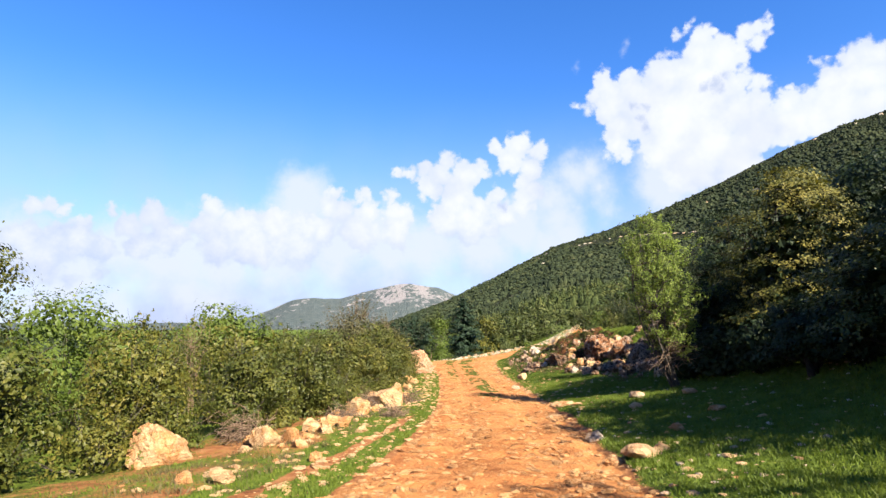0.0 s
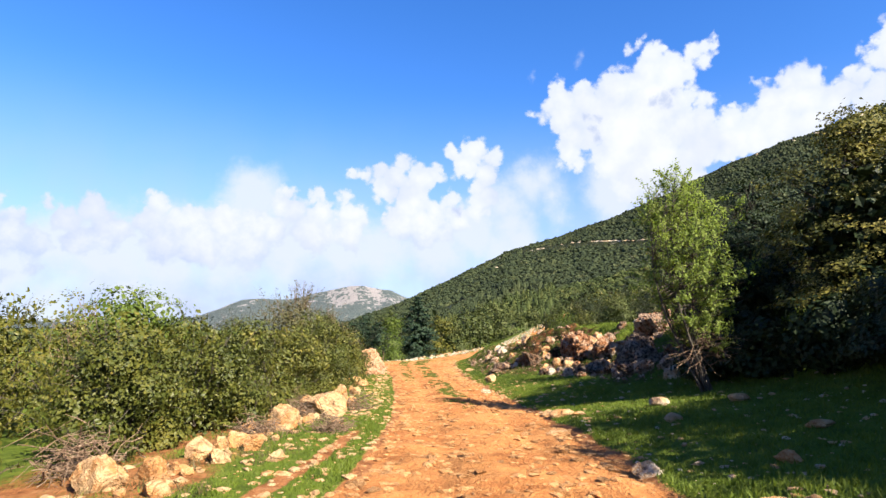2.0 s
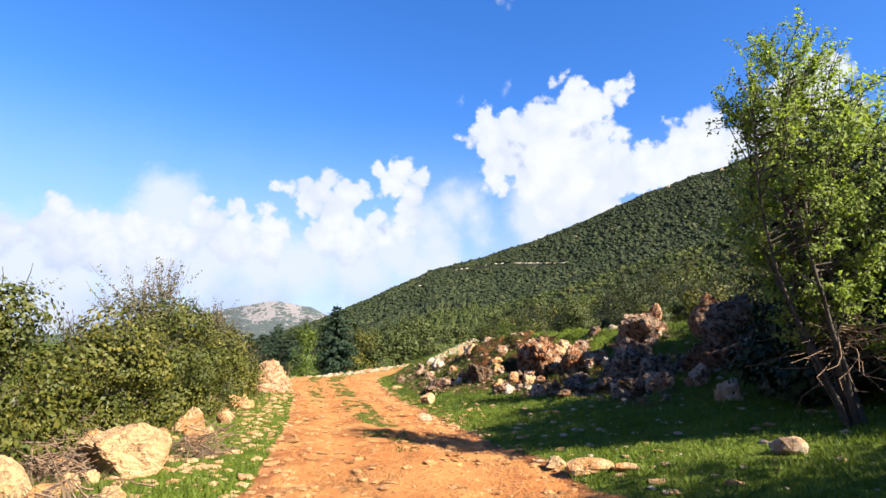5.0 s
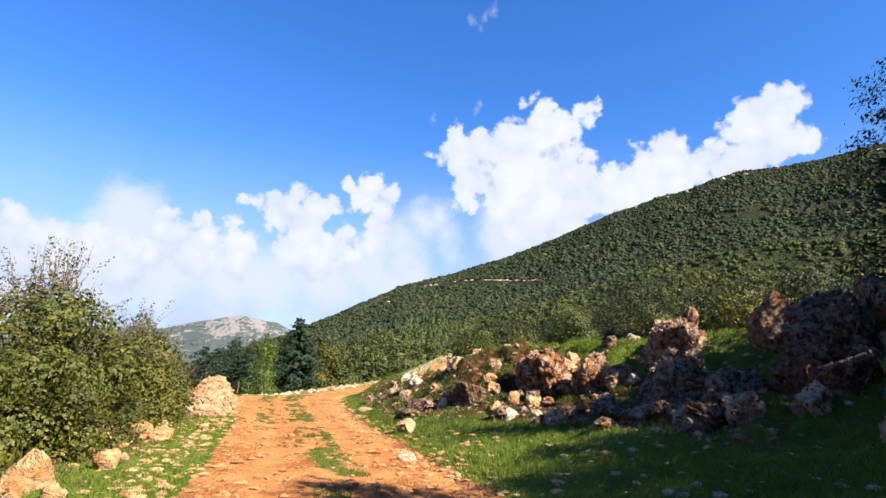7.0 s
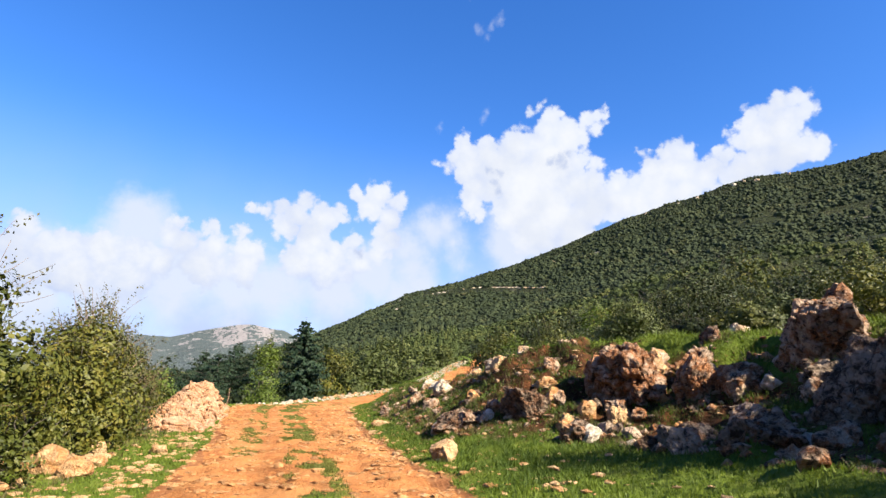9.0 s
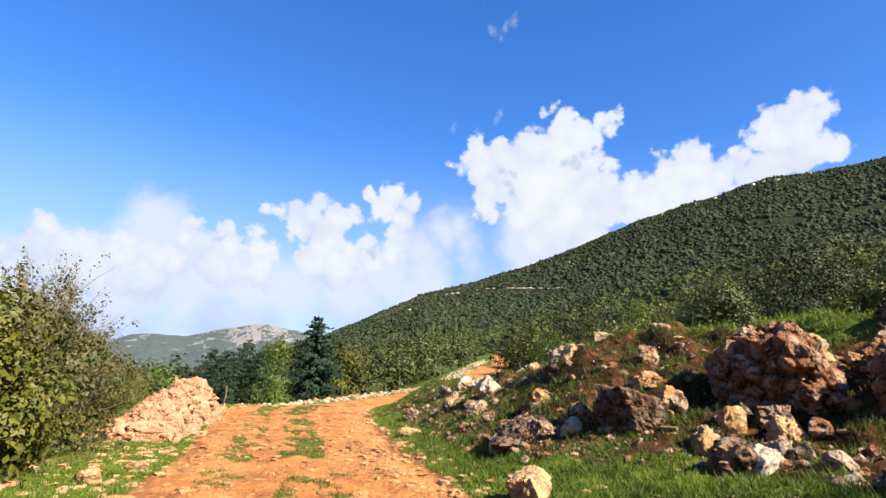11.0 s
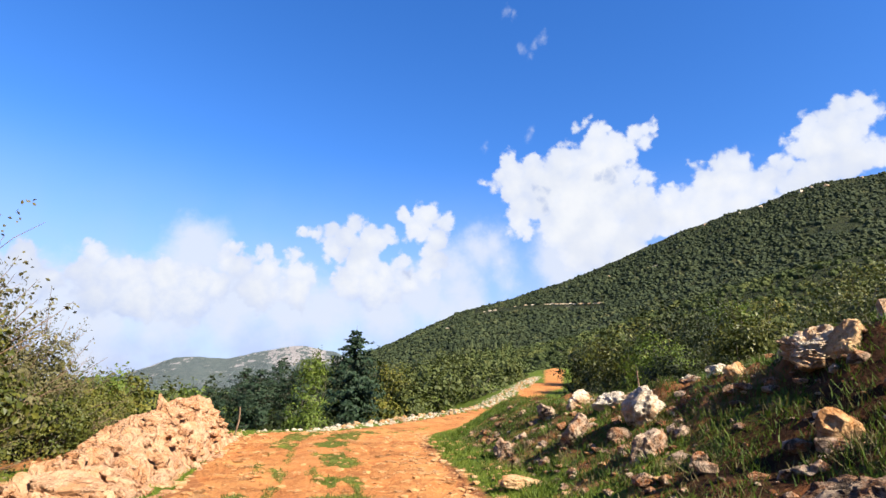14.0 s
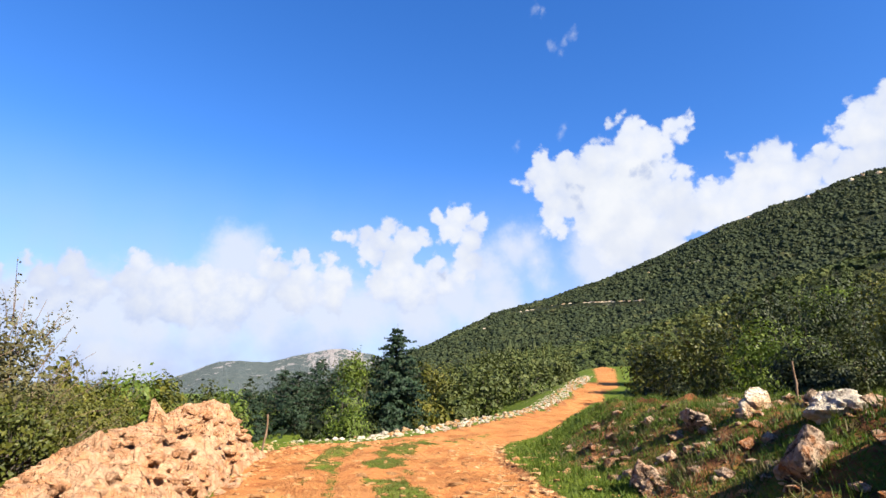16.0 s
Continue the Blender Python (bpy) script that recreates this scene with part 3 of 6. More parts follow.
def hill_height(az, t):
    """The hillside: az in degrees, t from the foot (0) to the ridge (1)."""
    foot = hill_foot(az)
    r = foot + (RIDGE - foot) * t
    x, y = r * np.sin(np.radians(az)), 16 + r * np.cos(np.radians(az))
    e = np.interp(az, HILL_AZ, HILL_EL)
    h = 0.6 + RIDGE * np.tan(np.radians(e)) + 3.6 * fbm(az * 0.5, az * 0 + 3.0, 17, 5)
    z0 = np.minimum(land(x, y) - 1.5, 6.0)
    z = z0 + (h - z0) * (0.25 * t + 0.75 * t ** 1.4) + 40 * t * (1 - t) ** 1.6 * fbm(x / 85, y / 85, 41, 5)
    # a lower spur in front of the ridge
    spur = ease(16, 46, az) * np.exp(-((r - 215 - 0.6 * (az - 40)) / 42) ** 2)
    return x, y, z + 13.0 * spur - 5.0 * ease(16, 46, az) * np.exp(-((r - 310) / 45) ** 2)


az = np.arange(-14, 150.1, 0.7)
tt = np.linspace(0, 1, 90)
A, T = np.meshgrid(az, tt)
HX, HY, HZ = hill_height(A, T)
rim = np.stack([HX[-1] * 1.12, HY[-1] * 1.12, HZ[-1] - 40], -1)
hv = np.concatenate([np.stack([HX, HY, HZ], -1).reshape(-1, 3), rim])
hi = np.arange(len(hv)).reshape(len(tt) + 1, len(az))
hq = np.stack([hi[:-1, :-1], hi[:-1, 1:], hi[1:, 1:], hi[1:, :-1]], -1).reshape(-1, 4)[:, ::-1]


def slope_material(name, greens, stone, stone_from, scale, squeeze=1.0, heights=0.0):
    m, n = material(name)
    p = n.vec("MULTIPLY", n.add("ShaderNodeNewGeometry").outputs["Position"], (1, squeeze, 1))
    a, b, c = n.noise(p, scale, 6, 0.6), n.noise(p, scale * 5, 6, 0.65), n.noise(p, scale * 24, 4, 0.7)
    col = n.ramp(n.math("ADD", n.math("MULTIPLY", b, 0.6), n.math("MULTIPLY", c, 0.4)), greens)
    st = n.math("ADD", a, n.math("MULTIPLY", n.math("SUBTRACT", b, 0.5), 0.9))
    up = n.add("ShaderNodeSeparateXYZ")
    n.link(p, up.inputs[0])
    st = n.math("ADD", st, n.math("MULTIPLY", n.attribute("cliff"), 0.16))
    st = n.math("ADD", st, n.math("MULTIPLY", n.math("SUBTRACT", up.outputs[2], 150.0), heights))
    col = n.mix(n.remap(st, stone_from, stone_from + 0.07), col, n.mix(c, tuple(x * 0.7 for x in stone), stone))
    finish(n, col, 0.95, n.math("ADD", b, c), 0.8, 0.25 / scale, 0.1)
    return m


HILLSIDE = slope_material("scrub slope", [(0.3, (0.022, 0.034, 0.012)), (0.5, (0.045, 0.058, 0.018)), (0.75, (0.11, 0.10, 0.045))], (0.40, 0.36, 0.30), 0.70, 0.012)
# the mountain's bluish greens have distance haze mixed into the colour
MOUNTAIN = slope_material("bare mountain with haze in its colour", [(0.3, (0.095, 0.130, 0.135)), (0.5, (0.150, 0.185, 0.180)), (0.75, (0.25, 0.27, 0.25))], (0.58, 0.53, 0.52), 0.60, 0.010, 0.3, 0.0004)
tagged(link_mesh("hill", hv, hq, HILLSIDE, smooth=True), "steep hill covered with dark green scrub", "hill", kind="structure")

PEAK_AZ = [-80, -60, -45, -32, -25, -22.2, -19.4, -15.8, -13.8, -11.5, -9.3, -7.1, -6, -4.5, -2.6, -1.7, -.6, 2, 6, 14]
PEAK_EL = [.3, .5, .4, .42, .45, .55, 1.15, 2.75, 2.85, 2.8, 3.45, 3.95, 4.2, 4.35, 4.05, 3.95, 3.4, 2.6, 1.5, .3]
paz = np.arange(-80, 14.1, 0.25)
pt = np.linspace(0, 1, 36)
A, T = np.meshgrid(paz, pt)
pr = 2200 + 1500 * T
pe = np.interp(A, PEAK_AZ, PEAK_EL)
PX, PY = pr * np.sin(np.radians(A)), 16 + pr * np.cos(np.radians(A))
top_z = 1.0 + 3700 * np.tan(np.radians(pe)) + 10 * fbm(A * 0.9, A * 0 + 1, 61, 5)
PZ = -12 + (top_z + 12) * T ** 1.3 + np.minimum(top_z, 160) * 1.5 * T * (1 - T) * fbm(PX / 200, PY / 300, 71, 6)
pv = np.stack([PX, PY, PZ], -1).reshape(-1, 3)
pi_ = np.arange(len(pv)).reshape(A.shape)
pq = np.stack([pi_[:-1, :-1], pi_[:-1, 1:], pi_[1:, 1:], pi_[1:, :-1]], -1).reshape(-1, 4)[:, ::-1]
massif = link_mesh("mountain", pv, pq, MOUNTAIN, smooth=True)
# bare cliffs below the summit
massif.data.attributes.new("cliff", "FLOAT", "POINT").data.foreach_set("value", (np.exp(-((A + 5.0) / 3.4) ** 2) * ease(0.25, 0.7, T)).ravel().astype(np.float32))
tagged(massif, "grey mountain with bare pale cliffs, blue haze put into its colour", "mountain", kind="structure")

# ================= foliage builders =================


def leaf_quads(centres, normals, length, width, rng):
    """Pointed leaves as rhombs round the centres."""
    n = len(centres)
    nn = normals / np.maximum(np.linalg.norm(normals, axis=1, keepdims=True), 1e-6)
    u = np.cross(nn, rng.normal(size=(n, 3)))
    u /= np.maximum(np.linalg.norm(u, axis=1, keepdims=True), 1e-6)
    v = np.cross(nn, u)
    k = rng.uniform(0.65, 1.35, (n, 1))
    u, v = u * (length * 0.5) * k, v * (width * 0.5) * k
    q = np.stack([centres - u, centres + v + nn * width * 0.12, centres + u, centres - v + nn * width * 0.12], 1)
    return q.reshape(-1, 3), np.arange(4 * n).reshape(n, 4)


def tube(points, radii, sides=6):
    """A tapered tube along the points: verts and quads."""
    points = np.asarray(points, float)
    d = np.gradient(points, axis=0)
    d /= np.maximum(np.linalg.norm(d, axis=1, keepdims=True), 1e-6)
    ref = np.where(np.abs(d[:, 2:3]) < 0.9, [[0, 0, 1.0]], [[1.0, 0, 0]])
    a = np.cross(d, ref)
    a /= np.maximum(np.linalg.norm(a, axis=1, keepdims=True), 1e-6)
    b = np.cross(d, a)
    ang = np.arange(sides) * 2 * math.pi / sides
    ring = a[:, None] * np.cos(ang)[None, :, None] + b[:, None] * np.sin(ang)[None, :, None]
    v = points[:, None] + ring * np.asarray(radii, float)[:, None, None]
    i = np.arange(len(points) * sides).reshape(len(points), sides)
    f = np.stack([i[:-1], np.roll(i[:-1], -1, 1), np.roll(i[1:], -1, 1), i[1:]], -1).reshape(-1, 4)
    return v.reshape(-1, 3), f


def merge(pieces):
    vs, fs, k = [], [], 0
    for v, f in pieces:
        vs.append(v)
        fs.append(f + k)
        k += len(v)
    return np.concatenate(vs), np.concatenate(fs)


def limb(a, b, r0, r1, rng, bend=0.12, steps=6, sides=6):
    a, b = np.asarray(a, float), np.asarray(b, float)
    t = np.linspace(0, 1, steps)[:, None]
    p = a + (b - a) * t
    w = np.cumsum(rng.normal(size=(steps, 3)), 0) * bend * np.linalg.norm(b - a) / steps
    w -= w[:1]
    return tube(p + w * np.sin(t * math.pi * 0.5), np.linspace(r0, r1, steps), sides)


def anchor(name, x, y, z, label, category, group=""):
    e = new(name)
    e.location = (x, y, z)
    e.empty_display_size = 0.2
    return tagged(e, label, category, group)


def woody(name, label, category, x, y, width, depth, height, mat, leaf, count, seed, clear=0.0, lobes=26, lobe=0.30,
          shoots=0, shoot_len=0.5, trunk=0.05, bark=None, group="", density=0.42, bare=0, lean=0.0, core=True, spray=34):
    """A bush or tree: stems, limbs to every lobe of leaves, leafy shoots that break the outline, bare twigs."""
    rng = np.random.default_rng(seed)
    bark = bark or BARK
    body = int(count * 0.34)
    if core:
        count = int(count * 0.66)
    z0 = float(land(np.float64(x), np.float64(y)))
    e = anchor(name, x, y, z0, label, category, group)
    rx, ry, hz = width / 2, depth / 2, height - clear
    # lobes spread evenly over the dome by the golden angle, then jittered
    i = np.arange(lobes) + 0.5
    zz = i / lobes if clear <= 0.3 else 2 * i / lobes - 1
    turn = i * 2.39996 + rng.uniform(0, 6.3)
    rr = np.sqrt(np.maximum(1 - zz ** 2, 0))
    d = np.stack([rr * np.cos(turn), rr * np.sin(turn), zz], 1) + rng.normal(size=(lobes, 3)) * 0.16
    d /= np.linalg.norm(d, axis=1, keepdims=True)
    far = np.where(rng.uniform(size=(lobes, 1)) < 0.85, rng.uniform(0.66, 0.98, (lobes, 1)), rng.uniform(0.1, 0.6, (lobes, 1)))
    if clear > 0.3:
        c = d * far * np.array([rx, ry, hz * 0.5]) + np.array([0, 0, clear + hz * 0.5])
    else:
        c = d * far * np.array([rx, ry, height * 0.9]) + np.array([0, 0, 0.08 * height])
    rl = lobe * min(rx, ry, hz * 0.6) * rng.uniform(0.65, 1.45, lobes) + 0.05
    # stretch the lobes out to the full width and height
    c[:, 2] *= 1.10 * height / np.max(c[:, 2] + 0.85 * rl)
    for q, half_size in ((0, rx), (1, ry)):
        reach = np.max(np.abs(c[:, q]) + rl * 0.8)
        c[:, q] *= max(0.6, (half_size - np.mean(rl) * 0.8) / max(reach - np.mean(rl) * 0.8, 0.05))
    c[:, 0] += lean * (c[:, 2] / height)
    # sprays on every lobe, leaves round every spray
    sprays = max(lobes, count // spray)
    which = rng.choice(lobes, sprays, p=rl ** 2 / (rl ** 2).sum())
    ds = rng.normal(size=(sprays, 3))
    ds /= np.linalg.norm(ds, axis=1, keepdims=True)
    reach = rng.uniform(0, 1, (sprays, 1)) ** density * (1 + 0.12 * rng.normal(size=(sprays, 1)))
    mid = c[which] + ds * reach * rl[which][:, None] * np.array([1.15, 1.15, 0.95])
    own = rng.integers(sprays, size=count)
    dd = rng.normal(size=(count, 3)) * np.array([1, 1, 0.55])
    size = leaf * 1.9 * (spray / 30.0) ** 0.4
    pos = mid[own] + dd * size
    nrm = dd * 0.25 + ds[own] * 0.8 + d[which][own] * 0.5 + rng.normal(size=(count, 3)) * 0.28 + np.array([0, 0, 0.25])
    inner = count // 14
    di = rng.normal(size=(inner, 3))
    di[:, 2] = np.abs(di[:, 2])
    di = di / np.linalg.norm(di, axis=1, keepdims=True) * rng.uniform(0.05, 0.62, (inner, 1)) * np.array([rx, ry, height * 0.75 - clear])
    di[:, 2] += clear
    stems = []
    base = rng.normal(size=(lobes, 3)) * np.array([0.10 * rx, 0.10 * ry, 0])
    for k in range(lobes):
        if clear > 0.3:
            root = np.array([lean * 0.5, 0, max(0.25, c[k, 2] * rng.uniform(0.45, 0.75))])
            stems.append(limb(root, c[k], trunk * 0.3, 0.005, rng, 0.25))
        else:
            stems.append(limb(base[k] - np.array([0, 0, 0.1]), c[k], trunk * rng.uniform(0.4, 1.0), 0.006, rng, 0.3, 5, 4))
    extra = []
    for k in range(shoots):
        i = rng.integers(lobes)
        out = d[i] * np.array([1, 1, 0.6]) + rng.normal(size=3) * 0.35 + np.array([0, 0, 0.75])
        out /= np.linalg.norm(out)
        a = c[i] + out * rl[i] * 0.5
        b = a + out * (rl[i] * 0.6 + shoot_len * rng.uniform(0.3, 1.2))
        stems.append(limb(a, b, 0.009, 0.003, rng, 0.25, 4, 4))
        if k >= bare:
            m = max(8, int(46 * shoot_len))
            s = rng.uniform(0.0, 1.05, (m, 1))
            extra.append(a + (b - a) * s + rng.normal(size=(m, 3)) * leaf * 0.8)
    if extra:
        ex = np.concatenate(extra)
        pos = np.concatenate([pos, ex])
        nrm = np.concatenate([nrm, rng.normal(size=ex.shape) + np.array([0, 0, 0.4])])
    keep = pos[:, 2] > 0.03
    v, f = leaf_quads(pos[keep], nrm[keep], leaf, leaf * 0.62, rng)
    if core:
        v2, f2 = leaf_quads(di, rng.normal(size=di.shape), leaf * 1.8, leaf * 1.4, rng)
        # the closed body of every lobe, under its outer leaves
        w3 = rng.choice(lobes, body, p=rl ** 2 / (rl ** 2).sum())
        d3 = rng.normal(size=(len(w3), 3))
        d3 /= np.linalg.norm(d3, axis=1, keepdims=True)
        p3 = c[w3] + d3 * rl[w3][:, None] * np.array([1.08, 1.08, 0.88]) * rng.uniform(0.72, 0.94, (len(w3), 1))
        d3, p3 = d3[p3[:, 2] > 0.05], p3[p3[:, 2] > 0.05]
        v3, f3 = leaf_quads(p3, d3 + rng.normal(size=d3.shape) * 0.22, leaf * 1.5, leaf * 1.05, rng)
        v, f = merge([(v, f), (v2, f2), (v3, f3)])
    link_mesh("crown", v, f, mat, e)
    if clear > 0.3:
        v, f = limb((0, 0, -0.2), (lean, 0, height * 0.82), trunk, trunk * 0.15, rng, 0.12, 9, 8)
        link_mesh("trunk", v, f, bark, e, smooth=True)
    v, f = merge(stems)
    tagged(link_mesh("branchwork", v, f, bark, e, smooth=True), kind="stuff")
    return e


def conifer(x, y, width, height, seed, label, count=8000):
    rng = np.random.default_rng(seed)
    z0 = float(land(np.float64(x), np.float64(y)))
    e = anchor("conifer", x, y, z0, label, "tree", "firs beyond the track")
    pos, nrm, stems = [], [], []
    levels = int(height * 3.6) + 6
    for i in range(levels):
        h = height * (0.03 + 0.93 * (i + rng.uniform(-.5, .5)) / levels)
        k = max(0.0, 1 - h / height)
        r = width * 0.5 * np.interp(k, [0, 0.06, 0.2, 0.5, 1], [0.03, 0.10, 0.40, 0.80, 1.0]) + 0.08
        for j in range(7):
            a = rng.uniform(0, 2 * math.pi)
            rr = r * rng.uniform(0.45, 1.12)
            root = np.array([0, 0, h])
            tip = np.array([math.cos(a) * rr, math.sin(a) * rr, h + rr * rng.uniform(-0.30, 0.22) + 0.06])
            stems.append(limb(root, tip, 0.02, 0.005, rng, 0.1, 3, 3))
            m = max(4, int(count * (rr + 0.15) / (levels * 7 * width * 0.30)))
            s = rng.uniform(0.05, 1.0, (m, 1)) ** 0.7
            side = rng.normal(size=(m, 3)) * np.array([0.16, 0.16, 0.09]) * (rr + 0.05)
            pos.append(root + (tip - root) * s + side * (1.15 - s))
            nrm.append(np.tile([math.cos(a) * 0.8, math.sin(a) * 0.8, 0.5], (m, 1)))
    pos, nrm = np.concatenate(pos), np.concatenate(nrm)
    nrm = nrm + rng.normal(size=pos.shape) * 0.35
    v, f = leaf_quads(pos, nrm, 0.052 * min(height, 9.0) ** 0.8, 0.026 * min(height, 9.0) ** 0.8, rng)
    link_mesh("crown", v, f, NEEDLE, e)
    v, f = tube([(0, 0, -0.3), (0, 0, height * 0.5), (0, 0, height)], [height * 0.02, height * 0.012, 0.01], 8)
    link_mesh("trunk", v, f, BARK, e, smooth=True)
    v, f = merge(stems)
    tagged(link_mesh("branchwork", v, f, BARK, e, smooth=True), kind="stuff")
    return e


# ================= rocks =================
ICO = {}


def ico(level_of_detail):
    if level_of_detail not in ICO:
        bm = bmesh.new()
        bmesh.ops.create_icosphere(bm, subdivisions=level_of_detail, radius=1)
        v = np.array([q.co[:] for q in bm.verts])
        f = np.array([[q.index for q in p.verts] for p in bm.faces])
        bm.free()
        ICO[level_of_detail] = (v, f)
    return ICO[level_of_detail]


def fbm3(p, seed, octaves=3):
    """Noise over a surface in space, from three crossed planes."""
    return (fbm(p[:, 0] + 0.31 * p[:, 2], p[:, 1], seed, octaves) + fbm(p[:, 1] + 7.3, p[:, 2] + 0.27 * p[:, 0], seed + 1, octaves)
            + fbm(p[:, 2] + 3.1, p[:, 0] + 0.33 * p[:, 1], seed + 2, octaves)) * 0.75


def rock_shape(seed, detail, facets=16, pitted=0.10):
    """A broken stone: a ball cut by planes, split into chunks, then roughened. Unit size."""
    rng = np.random.default_rng(seed)
    v, f = ico(detail)
    n = rng.normal(size=(facets, 3))
    n /= np.linalg.norm(n, axis=1, keepdims=True)
    dist = rng.uniform(0.50, 0.95, facets)
    dot = v @ n.T
    r = np.min(np.where(dot > 0.05, dist / np.maximum(dot, 0.05), 9.0), axis=1)
    r = np.minimum(r, 1.15)
    o = rng.uniform(0, 90)
    r = r * (1 + 0.17 * fbm3(v * 1.7 + o, seed, 3))
    if detail > 2:
        chunks = rng.normal(size=(16 + int(480 * pitted), 3))
        chunks /= np.linalg.norm(chunks, axis=1, keepdims=True)
        w = v + 0.34 * np.stack([fbm3(v * 3 + o, seed + 20), fbm3(v * 3 + o, seed + 30), fbm3(v * 3 + o, seed + 40)], 1)
        near = np.sort(np.linalg.norm(w[:, None] - chunks[None], axis=2), axis=1)
        gap = near[:, 1] - near[:, 0]
        step = rng.uniform(-1, 1, len(chunks))[np.argmin(np.linalg.norm(w[:, None] - chunks[None], axis=2), axis=1)]
        r = r * (1 - (0.03 + 0.55 * pitted) * np.exp(-(gap / 0.05) ** 2) + (0.02 + 0.45 * pitted) * step)
        r = r - pitted * (np.abs(fbm3(v * 6 + o, seed + 5, 3)) * 1.3 + np.maximum(fbm3(v * 12 + o, seed + 9, 2), 0) * 0.8)
    else:
        r = r - pitted * np.abs(fbm3(v * 4 + o, seed + 5, 2)) * 1.5
    p = v * r[:, None]
    p -= (p.max(0) + p.min(0)) / 2
    return p / (p.max(0) - p.min(0)), f


def rock(x, y, width, height, mat, seed, depth=None, label="", detail=3, pitted=0.10, sink=0.45, lift=0.0, group="", smooth=False):
    p, f = rock_shape(seed, detail, 12 + seed % 9, pitted)
    rng = np.random.default_rng(seed + 1)
    depth = depth or width * rng.uniform(0.75, 1.1)
    p = p * np.array([width, depth, height * (1 + sink)])
    a = rng.uniform(-0.5, 0.5)
    p = np.stack([p[:, 0] * math.cos(a) - p[:, 1] * math.sin(a), p[:, 0] * math.sin(a) + p[:, 1] * math.cos(a), p[:, 2]], 1)
    p[:, 2] += height * (1 + sink) / 2 - height * sink
    ob = link_mesh("boulder" if width > 0.8 else "rock", p, f, mat, smooth=smooth)
    ob.location = (x, y, float(top(np.float64(x), np.float64(y))) + lift)
    return tagged(ob, label or "broken limestone rock on the ground", "rock", group)

# ================= left hedge =================
HEDGE = "scrub along the left verge"
OAK_L = "dense dark green kermes oak bush beside the track"
OLIVE_L = "olive-brown scrub bush with fine bare twigs"
SPRING_L = "fresh light green bush in spring leaf"
# x, y, width, depth, height, material, label, leaves, shoots
NEAR_HEDGE = [
    (-8.5, 9.6, 3.8, 3.2, 4.0, OAK, "tall dense dark olive bush with small leaves", 16000, 30),
    (-6.9, 12.6, 2.8, 2.4, 2.5, OLIVE, OLIVE_L, 9000, 40),
    (-10.4, 15.4, 4.2, 3.6, 4.0, YOUNG, "tall yellow-green bush with small leaves", 13000, 60),
    (-5.4, 15.2, 2.4, 2.2, 2.0, OAK, OAK_L, 9000, 25),
    (-4.9, 17.8, 2.7, 2.4, 2.35, OAK, OAK_L, 10000, 30),
    (-7.8, 18.6, 3.2, 2.8, 3.2, OLIVE, OLIVE_L, 8000, 40),
    (-4.6, 20.6, 2.8, 2.5, 2.5, OAK, OAK_L, 11000, 40),
    (-12.0, 29.5, 5.2, 5.0, 4.7, YOUNG, "round light green tree in spring leaf", 20000, 30),
]
MID_HEDGE = [
    (-11.4, 20.5, 3.8, 3.6, 3.5, OLIVE, OLIVE_L, 7000, 60),
    (-3.85, 23.4, 2.7, 2.5, 2.35, OLIVE, OLIVE_L, 11000, 60),
    (-6.6, 24.0, 3.2, 3.0, 2.7, OAK, OAK_L, 8000, 40),
    (-3.65, 26.4, 2.6, 2.5, 2.55, OAK, OAK_L, 11000, 50),
    (-3.95, 29.0, 3.0, 2.8, 3.0, OAK, "dark green bush with pale twigs along the top", 13000, 70),
    (-5.6, 31.4, 3.0, 2.8, 3.8, GREY_LEAF, "tall thin bush with pale bare twigs", 6500, 110),
    (-3.3, 32.6, 2.6, 2.6, 2.3, OLIVE, OLIVE_L, 11000, 80),
    (-3.95, 35.5, 3.0, 2.8, 2.7, GREY_OAK, "dark green bush with pale grey-brown twigs and tips", 14000, 130),
]
FAR_HEDGE = [
    (-8.8, 34.5, 4.0, 4.0, 2.9, YOUNG, SPRING_L, 6000, 60),
    (-4.9, 38.9, 2.8, 2.6, 3.3, GREY_LEAF, "tall thin bush with pale bare twigs", 11000, 120),
    (-3.9, 37.3, 2.0, 1.9, 2.1, OAK, OAK_L, 7000, 40),
    (-6.1, 44.0, 2.4, 2.4, 2.5, GREY_LEAF, "open bush with grey-brown leaves", 11000, 110),
    (-5.0, 42.6, 2.2, 2.4, 1.25, OAK, "low dark green bush behind the rubble heap", 5000, 30),
    (-5.6, 46.6, 2.4, 2.4, 1.5, OLIVE, OLIVE_L, 5000, 40),
    (-6.9, 48.5, 2.4, 2.4, 2.2, OLIVE, OLIVE_L, 6000, 60),
    (-9.2, 40.5, 3.4, 3.4, 2.6, OLIVE, OLIVE_L, 6000, 60),
]
for k, (x, y, w, d, h, m, lab, n, sh) in enumerate(NEAR_HEDGE + MID_HEDGE + FAR_HEDGE):
    woody("bush", lab, "bush", x, y, w, d, h, m, (0.060 if x > -8 and y < 27 else (0.068 if x > -9 else (0.090 if y < 22 else 0.13))) if y < 42 else 0.052, int((1.5 if y > 42 else 1.0) * n * (1.1 if x > -7 or y < 15 else 0.7)), 100 + k, lobes=30, lobe=0.34, density=0.30, shoots=sh if m in (GREY_LEAF, GREY_OAK) else sh // 2, bark=TWIG if m in (GREY_LEAF, GREY_OAK) else BARK,
          shoot_len=0.8 if m is GREY_LEAF else (0.45 if m is GREY_OAK else 0.26), trunk=0.035, group=HEDGE, bare=sh // 4, spray=18)


